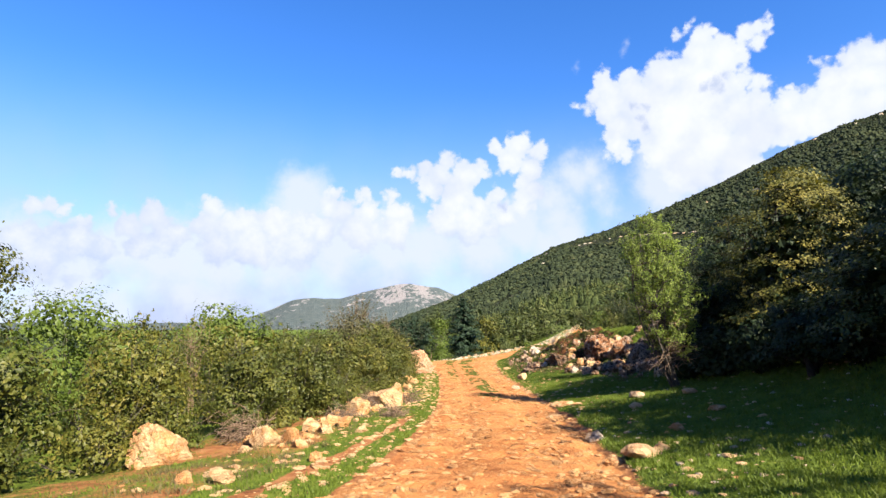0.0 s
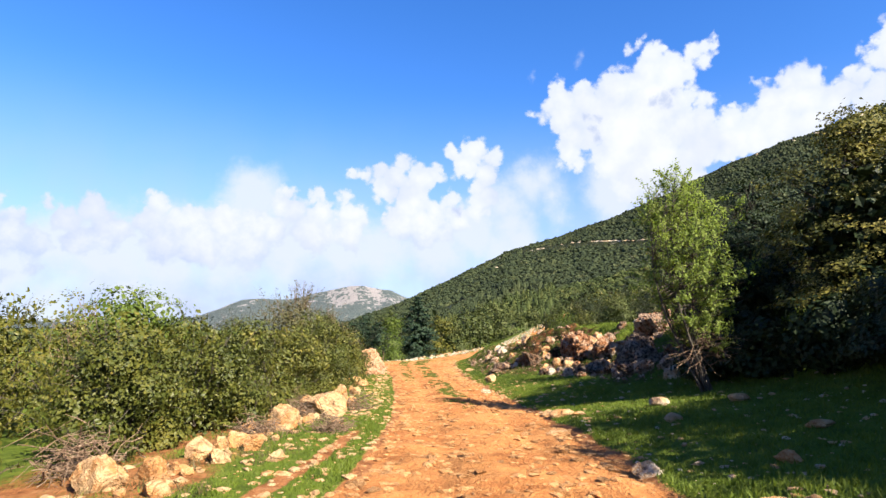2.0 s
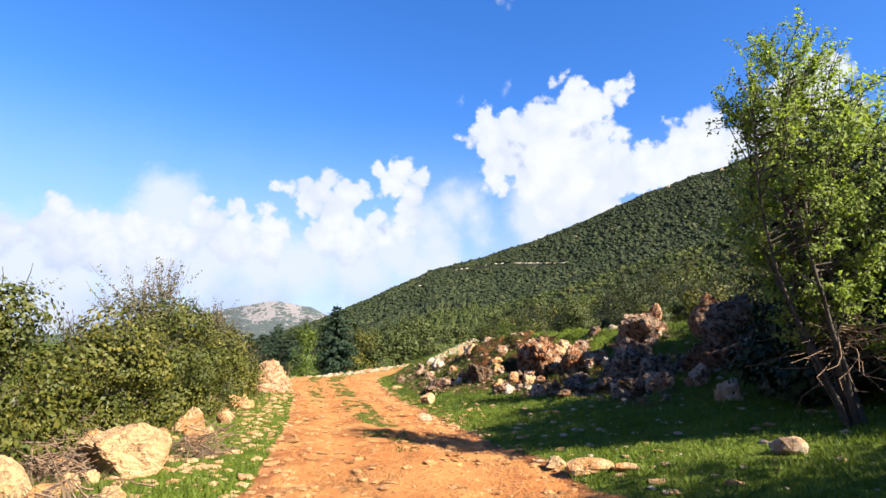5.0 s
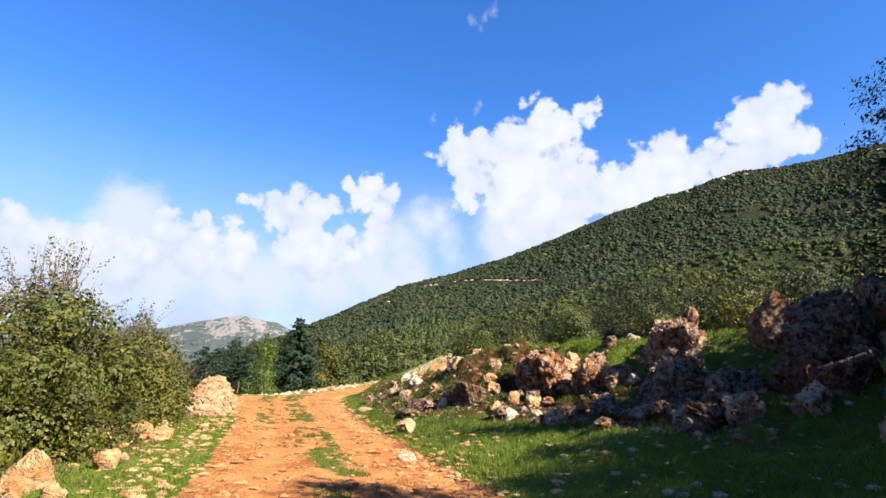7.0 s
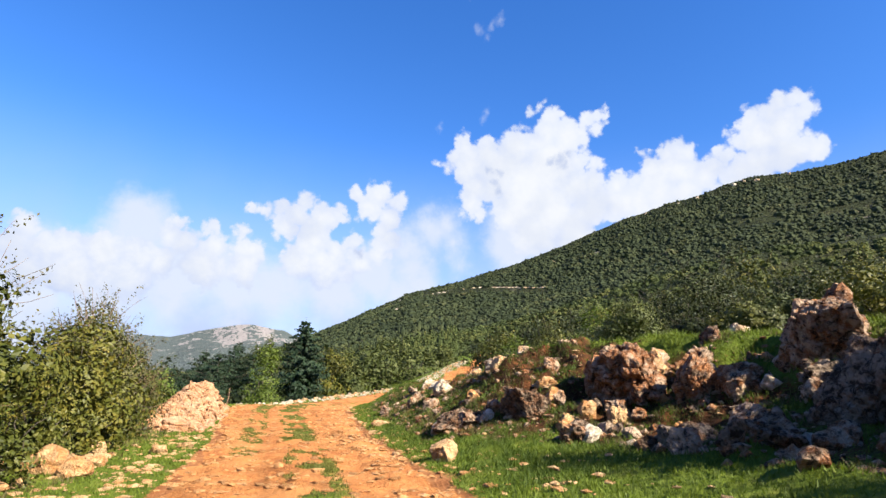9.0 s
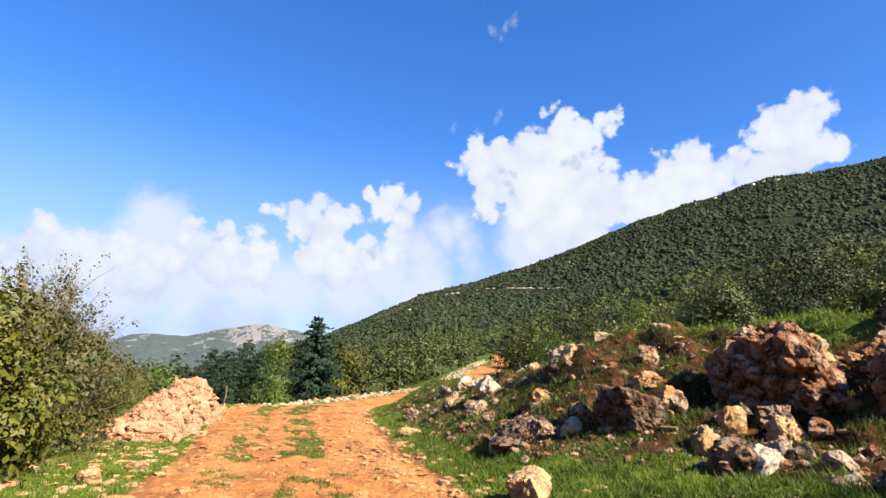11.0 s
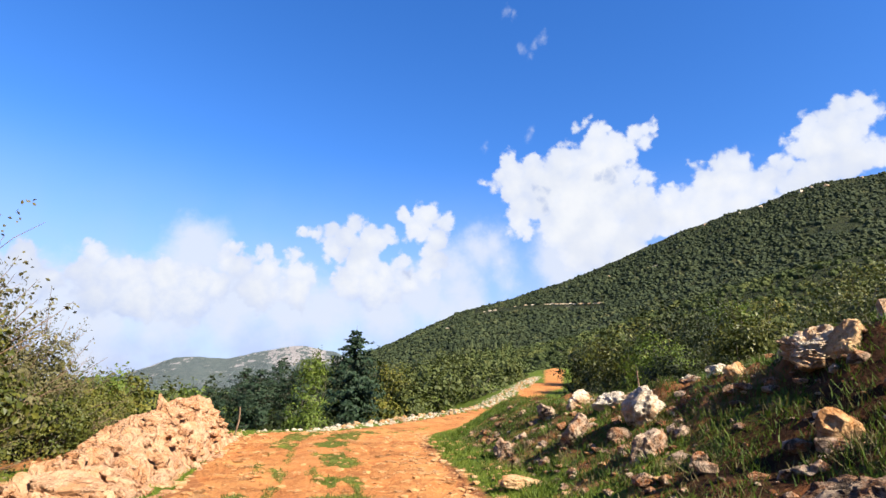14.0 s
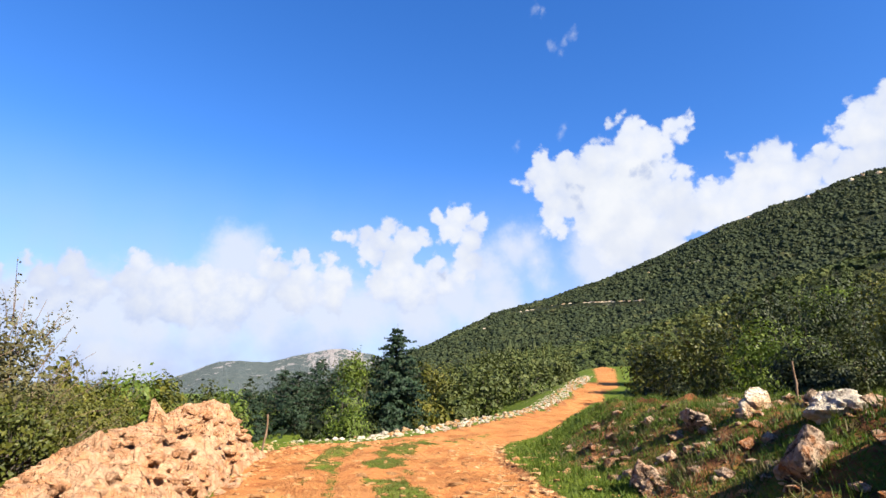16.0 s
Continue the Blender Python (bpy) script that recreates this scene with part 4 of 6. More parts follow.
# low growth at the foot of the hedge
rng = np.random.default_rng(61)
for k in range(15):
    y = 8.5 + 1.8 * k + rng.uniform(-0.4, 0.4)
    x = float(np.interp(y, [8, 11, 14, 18, 24, 36], [-7.0, -6.2, -5.0, -3.9, -3.1, -2.9])) + rng.uniform(-0.35, 0.15)
    w = rng.uniform(0.9, 1.6)
    woody("low_bush", "low dark green bush at the foot of the hedge", "bush", x, y, w, w, rng.uniform(0.5, 0.95), (OAK, OLIVE, OAK)[k % 3], 0.056, 2400, 160 + k, lobes=15, lobe=0.38, density=0.3, shoots=14, shoot_len=0.18, trunk=0.016, group=HEDGE, bare=6, spray=16)


def bare_shrub(x, y, height, seed):
    """A dead bush: forked bare stems from one root."""
    rng = np.random.default_rng(seed)
    e = anchor("bare_shrub", x, y, float(land(np.float64(x), np.float64(y))), "dead shrub with bare grey twigs above the hedge", "bush", HEDGE)
    pieces = []
    for k in range(7):
        a = rng.uniform(0, 2 * math.pi)
        tip = np.array([math.cos(a) * 0.55, math.sin(a) * 0.55, height * rng.uniform(0.7, 1.0)]) * np.array([rng.uniform(0.3, 1), rng.uniform(0.3, 1), 1])
        pieces.append(limb((0, 0, -0.1), tip, 0.016, 0.004, rng, 0.25, 7, 5))
        for q in range(5):
            s = rng.uniform(0.45, 0.9)
            b = tip * s
            pieces.append(limb(b, b + np.array([rng.normal() * 0.28, rng.normal() * 0.28, rng.uniform(0.2, 0.55)]), 0.009, 0.003, rng, 0.3, 4, 4))
    v, f = merge(pieces)
    tagged(link_mesh("branchwork", v, f, TWIG, e, smooth=True), kind="stuff")


bare_shrub(-10.2, 22.6, 4.2, 1401)
bare_shrub(-11.0, 24.0, 4.2, 1402)

# ================= trees on the right bank =================
def spring_tree(x, y, height, radius, lean, seed, leaf=0.06):
    """Stems that fan up from one root, side branches with leafy tufts, long shoots on top, a skirt of dead twigs."""
    rng = np.random.default_rng(seed)
    e = anchor("spring_tree", x, y, float(land(np.float64(x), np.float64(y))), "slender light green tree in fresh spring leaf with dead lower twigs", "tree")
    stems, dead, pos = [], [], []
    for k in range(8):
        a = k * 0.785 + rng.uniform(-0.3, 0.3)
        out = rng.uniform(0.2, 0.75) if k else 0.1
        tall = height * (1.0 if k < 2 else rng.uniform(0.72, 0.95))
        foot = np.array([math.cos(a) * 0.10, math.sin(a) * 0.10, -0.15])
        tip = np.array([lean * 1.0 + math.cos(a) * out, math.sin(a) * out, tall])
        path = foot + (tip - foot) * np.linspace(0, 1, 12)[:, None]
        path[:, :2] += (np.cumsum(rng.normal(size=(12, 2)), 0) - 0.0) * 0.03
        path[:, 0] += lean * 0.5 * np.sin(np.linspace(0, math.pi, 12))
        stems.append(tube(path, np.linspace(0.055 if k < 3 else 0.03, 0.006, 12), 7))
        for q in range(26):
            s = rng.uniform(0.20, 0.99)
            root = np.array([np.interp(s * 11, np.arange(12), path[:, i]) for i in range(3)])
            h = root[2] / height
            wide = radius * np.interp(h, [0.15, 0.3, 0.45, 0.7, 0.9, 1.0], [0.45, 0.85, 1.0, 0.72, 0.42, 0.2]) * rng.uniform(0.5, 1.05)
            b = rng.uniform(0, 2 * math.pi)
            end = np.array([lean * h + math.cos(b) * wide, math.sin(b) * wide, root[2] + rng.uniform(0.15, 0.9) * wide + 0.12])
            stems.append(limb(root, end, 0.012, 0.004, rng, 0.2, 5, 4))
            for w in range(5):
                u = rng.uniform(0.35, 1.0)
                c = root + (end - root) * u
                d = (end - root) / np.linalg.norm(end - root) * 0.6 + rng.normal(size=3) * 0.55 + np.array([0, 0, 0.5])
                d *= rng.uniform(0.16, 0.42) / np.linalg.norm(d)
                stems.append(limb(c, c + d, 0.005, 0.002, rng, 0.2, 3, 3))
                m = 24
                pos.append(c + d * rng.uniform(0.1, 1.05, (m, 1)) + rng.normal(size=(m, 3)) * 0.032)
    for k in range(34):
        b, wide = rng.uniform(0, 2 * math.pi), rng.uniform(0, 0.75) * radius
        c = np.array([lean + math.cos(b) * wide * 0.7, math.sin(b) * wide * 0.7, height * (0.97 - 0.30 * wide / radius) - 0.25])
        d = np.array([math.cos(b) * 0.2, math.sin(b) * 0.2, 1]) * rng.uniform(0.3, 0.75)
        stems.append(limb(c, c + d, 0.007, 0.003, rng, 0.12, 4, 4))
        m = 34
        pos.append(c + d * rng.uniform(0, 1.02, (m, 1)) + rng.normal(size=(m, 3)) * 0.03)
    for k in range(90):
        b = rng.uniform(0, 2 * math.pi)
        root = np.array([lean * 0.2, 0, rng.uniform(0.7, 1.35)]) + rng.normal(size=3) * 0.08
        end = root + np.array([math.cos(b), math.sin(b), rng.uniform(-0.75, 0.35)]) * rng.uniform(0.35, 1.05)
        dead.append(limb(root, end, 0.010, 0.003, rng, 0.35, 5, 4))
    pos = np.concatenate(pos)
    mid = np.array([lean * 0.6, 0, height * 0.5])
    out = (pos - mid) * np.array([1, 1, 0.4])
    out /= np.linalg.norm(out, axis=1, keepdims=True)
    v, f = leaf_quads(pos, out * 0.55 + rng.normal(size=pos.shape) * 0.5 + np.array([0, 0, 0.3]), leaf, leaf * 0.62, rng)
    link_mesh("crown", v, f, SPRING, e)
    v, f = merge(stems)
    tagged(link_mesh("branchwork", v, f, BARK, e, smooth=True), kind="stuff")
    v, f = merge(dead)
    tagged(link_mesh("dead_twig", v, f, TWIG, e, "bare pale dead twigs", smooth=True), kind="stuff")
    return e


def layered_oak(x, y, width, depth, height, mat, count, seed, label, leaf=0.075, low=0.12, pads=44, lean=0.0):
    """An evergreen oak whose leaves lie in flat pads, one above the other, with hollows between backed by leaves
    coloured dark.
    """
    rng = np.random.default_rng(seed)
    e = anchor("evergreen_oak", x, y, float(land(np.float64(x), np.float64(y))), label, "tree", "evergreen oaks on the right bank")
    i = np.arange(pads) + 0.5
    zz = low + (1 - low) * i / pads
    ring = np.interp(zz, [0, 0.25, 0.5, 0.75, 0.92, 1.0], [0.86, 1.0, 0.98, 0.78, 0.46, 0.1])
    turn = i * 2.39996 + rng.uniform(0, 6.3)
    reach = ring * np.where(rng.uniform(size=pads) < 0.78, rng.uniform(0.72, 0.96, pads), rng.uniform(0.2, 0.6, pads))
    c = np.stack([np.cos(turn) * reach * width / 2 + lean * zz, np.sin(turn) * reach * depth / 2, zz * height * 0.95], 1)
    size = min(width, depth) * rng.uniform(0.13, 0.25, pads)
    stems = []
    for k in range(pads):
        root = np.array([lean * zz[k] * 0.6, 0, max(0.2, c[k, 2] - rng.uniform(0.3, 1.0))])
        stems.append(limb(root, c[k], 0.035, 0.008, rng, 0.25, 6, 5))
    per = count // pads
    pos, nrm = [], []
    for k in range(pads):
        sprays = max(6, per // 26)
        b, q = rng.uniform(0, 6.283, sprays), np.sqrt(rng.uniform(0, 1, sprays))
        tilt = 0.25 * np.array([math.cos(turn[k]), math.sin(turn[k])])
        ends = np.stack([np.cos(b) * q * size[k] * 1.25, np.sin(b) * q * size[k] * 1.25, 0.30 * size[k] * (1 - q ** 2) + rng.normal(size=sprays) * 0.13 * size[k]], 1)
        ends[:, 2] -= ends[:, :2] @ tilt
        for z in ends[:5]:
            stems.append(limb(c[k] - np.array([0, 0, 0.05]), c[k] + z, 0.009, 0.003, rng, 0.2, 3, 4))
        own = rng.integers(sprays, size=per)
        jit = rng.normal(size=(per, 3)) * np.array([1.6, 1.6, 0.75]) * leaf
        pos.append(c[k] + ends[own] + jit)
        up = np.array([math.cos(turn[k]) * 0.6, math.sin(turn[k]) * 0.6, 0.75])
        nrm.append(up + ends[own] / size[k] * 0.5 + rng.normal(size=(per, 3)) * 0.32)
    pos, nrm = np.concatenate(pos), np.concatenate(nrm)
    v, f = leaf_quads(pos, nrm, leaf, leaf * 0.62, rng)
    # the thick inside of the crown, its shade put in as darker leaf colour
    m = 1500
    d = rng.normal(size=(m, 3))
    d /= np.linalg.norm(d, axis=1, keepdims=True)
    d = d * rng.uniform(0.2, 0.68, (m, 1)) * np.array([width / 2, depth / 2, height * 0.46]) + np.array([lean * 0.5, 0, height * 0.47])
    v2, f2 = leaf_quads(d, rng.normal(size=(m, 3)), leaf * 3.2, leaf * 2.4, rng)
    link_mesh("crown", v, f, mat, e)
    link_mesh("inner_leaves", v2, f2, SHADED, e, "inner leaves coloured dark for the shade inside the crown")
    for k in range(3):
        v, f = limb((rng.normal() * 0.12, rng.normal() * 0.12, -0.2), (lean + rng.normal() * 0.3, rng.normal() * 0.3, height * 0.85), 0.09, 0.02, rng, 0.18, 9, 8)
        link_mesh("trunk", v, f, DARK_BARK, e, smooth=True)
    v, f = merge(stems)
    tagged(link_mesh("branchwork", v, f, DARK_BARK, e, smooth=True), kind="stuff")
    return e


spring_tree(6.6, 17.5, 5.0, 1.4, -0.62, 207, 0.056)
# same oak leaf in golden tones, sunlight put into the colour
SUNLIT_OAK = leaf_material("evergreen leaves with sunlight in their colour", [(0.1, (0.040, 0.052, 0.010)), (0.42, (0.15, 0.15, 0.028)), (0.70, (0.32, 0.27, 0.055)), (0.97, (0.50, 0.38, 0.09))], 0.2, 0.6, 1.0, 1.4)
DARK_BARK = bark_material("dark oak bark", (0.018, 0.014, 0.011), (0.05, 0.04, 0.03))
OAK_SHADE = "large evergreen oak on the bank, deep shade put into its leaf colour"
layered_oak(9.5, 16.0, 4.0, 3.6, 5.1, SUNLIT_OAK, 22000, 231, "evergreen oak, sunlight put into its golden green leaf colour")
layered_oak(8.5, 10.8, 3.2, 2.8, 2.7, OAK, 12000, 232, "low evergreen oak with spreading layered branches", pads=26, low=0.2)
layered_oak(8.9, 19.3, 2.8, 2.8, 3.8, SHADED, 12000, 233, OAK_SHADE)
layered_oak(10.6, 21.7, 3.6, 3.4, 5.0, SHADED, 11000, 235, OAK_SHADE)
# unseen oak, added to keep the sun off the boulders
layered_oak(13.4, 21.2, 4.2, 4.0, 4.6, SHADED, 11000, 236, OAK_SHADE)
layered_oak(8.2, 13.4, 2.0, 2.0, 1.7, SHADED, 8000, 234, "low evergreen oak with spreading layered branches", pads=20, low=0.2)
# low thicket added to fill the gap under the oaks with shade-coloured leaves
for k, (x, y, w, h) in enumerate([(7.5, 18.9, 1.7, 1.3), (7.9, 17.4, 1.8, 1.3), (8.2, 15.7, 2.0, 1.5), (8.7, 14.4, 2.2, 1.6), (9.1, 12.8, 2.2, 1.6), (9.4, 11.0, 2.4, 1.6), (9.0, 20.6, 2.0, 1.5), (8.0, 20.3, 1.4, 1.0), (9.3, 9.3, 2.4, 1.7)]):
    woody("bush", "added low evergreen thicket under the oaks, shade put into its leaf colour", "bush", x, y, w, w, h, SHADED, 0.10, 3200, 260 + k, lobes=14, lobe=0.46, density=0.3, trunk=0.03, bark=DARK_BARK, group="thicket under the oaks")
# the oaks below y = 8 stand out of view, added to shade the grass
DARKS = [(12.0, 16.6, 4.0, 4.0, 4.8, 16000, SHADED), (9.9, 8.9, 4.2, 4.0, 5.0, 20000, SHADED), (13.4, 12.4, 4.6, 4.4, 5.6, 8000, SHADED),
         (16.5, 15, 5, 5, 6.0, 6000, SHADED), (15, 23.4, 4.6, 4.4, 4.6, 6000, SHADED),
         (10.4, 5.0, 4.6, 4.4, 5.6, 9000, SHADED), (13.2, 1.5, 5, 5, 6.5, 6000, SHADED), (10.2, -3, 5, 5, 6.5, 6000, SHADED), (10.2, 2.2, 4.2, 4.2, 5.0, 7000, SHADED), (8.0, 7.6, 2.8, 2.8, 3.4, 8000, SHADED)]
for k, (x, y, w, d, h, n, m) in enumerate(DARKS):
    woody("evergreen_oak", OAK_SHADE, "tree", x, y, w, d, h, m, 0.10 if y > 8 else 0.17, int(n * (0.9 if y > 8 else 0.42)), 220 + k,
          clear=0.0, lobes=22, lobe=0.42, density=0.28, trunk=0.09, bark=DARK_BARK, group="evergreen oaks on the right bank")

# ================= woods in the middle distance =================
def rise(x, y, top_z):
    return top_z - float(land(np.float64(x), np.float64(y)))


# x, y, width, height of the top
for k, (x, y, w, tz) in enumerate([(1.15, 83.5, 7.6, 5.95), (-10.3, 95.8, 8.2, 2.5), (-7.0, 99.2, 7.4, 3.9), (-13.4, 94.5, 6.5, .4), (-8.4, 93, 6.5, 2.4),
                                   (-4.6, 94, 6.5, 2.4), (-11.9, 90, 4.6, -.6), (4.6, 103, 5.4, 3.6), (9.5, 110, 4.8, 5.0), (14, 114, 4.8, 5.8), (-16, 98, 5, .3)]):
    conifer(x, y, w, rise(x, y, tz), 300 + k, "dark blue-green fir with drooping branches", 11000 if k == 0 else (6000 if x < 0 else 3500))
FAR_WOODS = [(-3.4, 96.5, 4.0, 3.6, YOUNG), (5.6, 95, 6.4, 3.1, OAK), (10.3, 92.5, 6.3, 3.5, OAK), (15.8, 98, 8, 4.6, OLIVE), (-4.2, 84, 4.4, -2.2, OAK), (.6, 86, 4.6, -1.6, SHADED),
             (20.7, 102, 6, 4.3, OLIVE), (8.2, 100, 6, 3.9, OLIVE), (13, 102, 7, 4.8, OAK), (4.0, 88, 4.4, -.8, OAK), (7.2, 90, 4.4, .6, OLIVE), (-1.4, 82, 4, -2.2, OAK),
             (2.6, 93, 4.4, .8, SHADED), (26.5, 89.9, 4, 5.4, OAK), (-10.6, 60.5, 3.4, -.2, YOUNG), (-11, 65.5, 3.4, -.1, OLIVE), (-13.9, 84.3, 4.8, -.4, OAK), (-14.1, 90, 4.8, -.3, YOUNG)]
LEFT_WOODS = [(-16, 72, 5, .2, YOUNG), (-20, 88, 6, .4, OAK), (-25, 96, 7, .6, YOUNG), (-16, 58, 5, .4, OLIVE), (-19, 45, 5, 1.2, YOUNG), (-16, 36, 4.6, 1.2, OLIVE),
              (-14, 25, 4.4, 1.2, OLIVE), (-9.6, 26.5, 3.6, .9, OLIVE), (-13, 40, 4.4, .6, OAK), (-9.4, 52, 3.4, -.3, OLIVE), (-17, 16, 4.6, 2.0, YOUNG), (-13.5, 11, 4.2, 2.3, OLIVE),
              (14.2, 57.2, 4, 3.3, OAK), (15.4, 54.6, 4.6, 4.5, OAK), (17.2, 52.2, 4.6, 3.9, OAK), (20.8, 54.6, 4.6, 4.6, OLIVE), (23.5, 61, 3.8, 5.9, YOUNG), (24.3, 46.5, 5.6, 6.9, OLIVE)]
BANK_WOODS = [(24.9, 51, 4.6, 6.4, OAK), (29.8, 47.4, 4.8, 6.6, OAK), (29.5, 42.5, 5, 6.4, OAK), (18.6, 48.6, 4, 4.2, OAK), (14.6, 50.4, 3.6, 3.6, OAK), (21, 49, 4.4, 5.2, OLIVE),
              (19, 44, 4, 4.4, OAK), (23, 41, 4.6, 5.2, OAK), (13.9, 60.5, 3.0, 2.6, OAK), (33, 52, 6, 8, OAK), (28, 58, 6, 7.4, OAK), (22, 68, 5, 5.6, OLIVE),
              (36, 44, 6, 8, OLIVE), (33, 36, 6, 7.5, OAK), (27, 35, 5, 6, OAK), (24, 29, 5, 6, OAK), (29, 76, 6, 7, OAK), (34, 64, 7, 9, SHADED)]
HILL_WOODS = [(24, 82, 4.6, 4.2, OAK), (27, 70, 5, 6.5, OAK), (18.5, 63, 4, 3.6, OAK), (20, 74, 4.4, 3.8, OLIVE), (15.2, 38.5, 4.2, 4.5, OAK), (17.8, 36, 4, 3.9, OAK),
              (13.8, 42, 3.2, 3.2, OLIVE), (16.4, 43, 4, 3.5, OAK), (19.6, 33.5, 4.2, 4.6, OAK), (22, 37, 4.6, 5.0, OLIVE), (16.2, 32.5, 2.8, 2.9, OAK), (18.5, 29, 3.6, 4, OAK),
              (14.6, 35.4, 2.6, 2.6, OAK), (14.2, 30.5, 2.6, 2.7, OLIVE), (12.3, 38.2, 2.8, 2.8, OLIVE), (12.2, 44.6, 3.2, 2.3, OAK), (12.7, 50.6, 3.0, 2.2, YOUNG), (11.4, 47.2, 2.4, 1.2, OAK), (16.6, 40.6, 3.6, 4.2, OLIVE), (13.6, 36.6, 2.0, 2.0, OAK), (18.4, 39.4, 4.0, 5.2, OAK), (16.9, 34.2, 3.0, 3.6, OAK), (15.8, 35.5, 2.8, 3.1, OLIVE)]
for k, (x, y, w, tz, m) in enumerate(FAR_WOODS + LEFT_WOODS + BANK_WOODS + HILL_WOODS):
    h = rise(x, y, tz)
    close = x > 9 and y < 66
    if x > -6:
        m = {OAK: (OLIVE if k % 2 else SCRUB_PALE) if y > 84 else (OAK if k % 3 == 0 else SCRUB), OLIVE: SCRUB_PALE if y > 84 or k % 2 == 0 else OLIVE, YOUNG: SCRUB_PALE if y > 70 else YOUNG}.get(m, m)
    woody("shrub" if h < 3 else "broadleaf_tree", {YOUNG: "light green broadleaf tree in spring leaf", OLIVE: "olive-brown rounded scrub tree", SCRUB_PALE: "pale green rounded scrub tree"}.get(m, "dark green rounded scrub oak"),
          "tree" if h >= 3 else "bush", x, y, w, w * 0.9, h, m, (0.078 if y < 53 and x < 21.5 else 0.125) if close else (0.24 if y < 70 else 0.30), (6400 if y < 53 and x < 21.5 else (3300 if x < 27 else 1900)) if close else (1500 if x > -12 else 900), 400 + k, lobes=13, lobe=0.50, density=0.26, shoots=20, shoot_len=0.35,
          trunk=0.06, group="scrub woods beyond the bank")

woody("broadleaf_tree", "light green broadleaf tree in spring leaf beside the firs", "tree", -2.2, 76.0, 3.8, 3.6, rise(-2.2, 76.0, 2.1), YOUNG, 0.16, 3200, 489, lobes=20, lobe=0.4, density=0.28, shoots=20, shoot_len=0.35,
      trunk=0.06, group="scrub woods beyond the bank")

# ================= scrub that covers the hill and the plain =================


def scatter(name, label, pts, size, tall, mat, per, seed, share=0.26, solid=True):
    """Many far bushes as one mesh: a low closed dome each, with leaf clumps over it."""
    rng = np.random.default_rng(seed)
    n = len(pts)
    d = rng.normal(size=(n, per, 3))
    d[..., 2] = np.abs(d[..., 2])
    d /= np.linalg.norm(d, axis=2, keepdims=True)
    rr = rng.uniform(0.7, 1.05, (n, per, 1))
    cone = (tall[:, None, None] > 1.4)
    taper = 1 - 0.75 * cone * d[..., 2:3]
    off = d * rr * size[:, None, None] * np.concatenate([0.5 * taper, 0.5 * taper, np.broadcast_to(tall[:, None, None], taper.shape)], 2)
    pos = (pts[:, None] + off).reshape(-1, 3)
    nrm = (d + rng.normal(size=d.shape) * 0.22).reshape(-1, 3)
    v, f = leaf_quads(pos, nrm, 1.0, 0.8, rng)
    k = np.repeat(np.repeat(size, per) * share, 4)[:, None]
    c = np.repeat(pos, 4, 0)
    v = c + (v - c) * k
    if solid:
        bv, bf = ico(1)
        stretch = rng.uniform(0.68, 1.0, (n, len(bv), 1))
        body = bv[None] * stretch * size[:, None, None] * np.stack([0.5 * np.ones(n), 0.5 * np.ones(n), tall], 1)[:, None]
        narrow = 1 - 0.8 * cone * np.clip(bv[None, :, 2:3], 0, 1)
        body = body * np.concatenate([narrow, narrow, np.ones_like(narrow)], 2)
        dv = (pts[:, None] + body).reshape(-1, 3)
        tri = (bf[None] + (np.arange(n) * len(bv))[:, None, None]).reshape(-1, 3)
        q = np.concatenate([f[:, [0, 1, 2]], f[:, [0, 2, 3]]])
        v, f = merge([(v, q), (dv, tri)])
    link_ob = link_mesh(name, v, f, mat)
    return tagged(link_ob, label, "scrub", kind="stuff")


rng = np.random.default_rng(12)
n = 23000
a = rng.uniform(-10, 60, n)
foot = hill_foot(a)
t = rng.uniform(0, 1, n) ** 0.85
x, y, z = hill_height(a, t)
bare = (fbm(x / 34, y / 34, 91, 4) > 0.19) & (t < 0.96)
seen = np.degrees(np.arctan2(z - 0.2, np.hypot(x - 0.8, y - 20)))
bare |= (a > 11.5) & (a < 24) & (np.abs(seen - np.interp(a, [12.8, 16.8, 19, 23.7], [8.2, 8.75, 8.85, 8.75])) < 0.26)     # below the road cut
pts, t2, a2 = np.stack([x, y, z], -1)[~bare], t[~bare], a[~bare]
reach = np.hypot(pts[:, 0], pts[:, 1] - 16)
size = rng.uniform(2.1, 4.5, len(pts)) * np.clip(reach / 360, 0.75, 1.45) * np.where(rng.uniform(size=len(pts)) < 0.12, 1.4, 1.0) * (1 - 0.35 * ease(0.85, 1.0, t2))
tall = np.where((reach < 400) & (a2 < 15) & (rng.uniform(size=len(pts)) < 0.5), 1.6, rng.uniform(0.32, 0.54, len(pts)))
near = reach < 200
close = (reach < 300) & ~near
far = ~near & ~close
scatter("foothill_scrub", "green scrub and small firs at the foot of the hill", pts[near], size[near], tall[near], LIT_FOOT_LEAF, 36, 13, 0.20)
scatter("slope_scrub", "green scrub bushes on the lower slope of the hill", pts[close], size[close], tall[close], LIT_FOOT_LEAF, 17, 16, 0.30)
scatter("hillside_scrub", "dark green scrub covering the hill", pts[far], size[far], tall[far], HAZED_HILL_LEAF, 3, 15, 0.44)

n = 2000
x, y = rng.uniform(-330, 60, n), rng.uniform(75, 420, n)
keep = (np.abs(x - centre(np.minimum(y, 139))) > 14) & (np.hypot(x, y) > 112) | (x < -30)
x, y = x[keep], y[keep]
pts = np.stack([x, y, land(x, y)], -1)
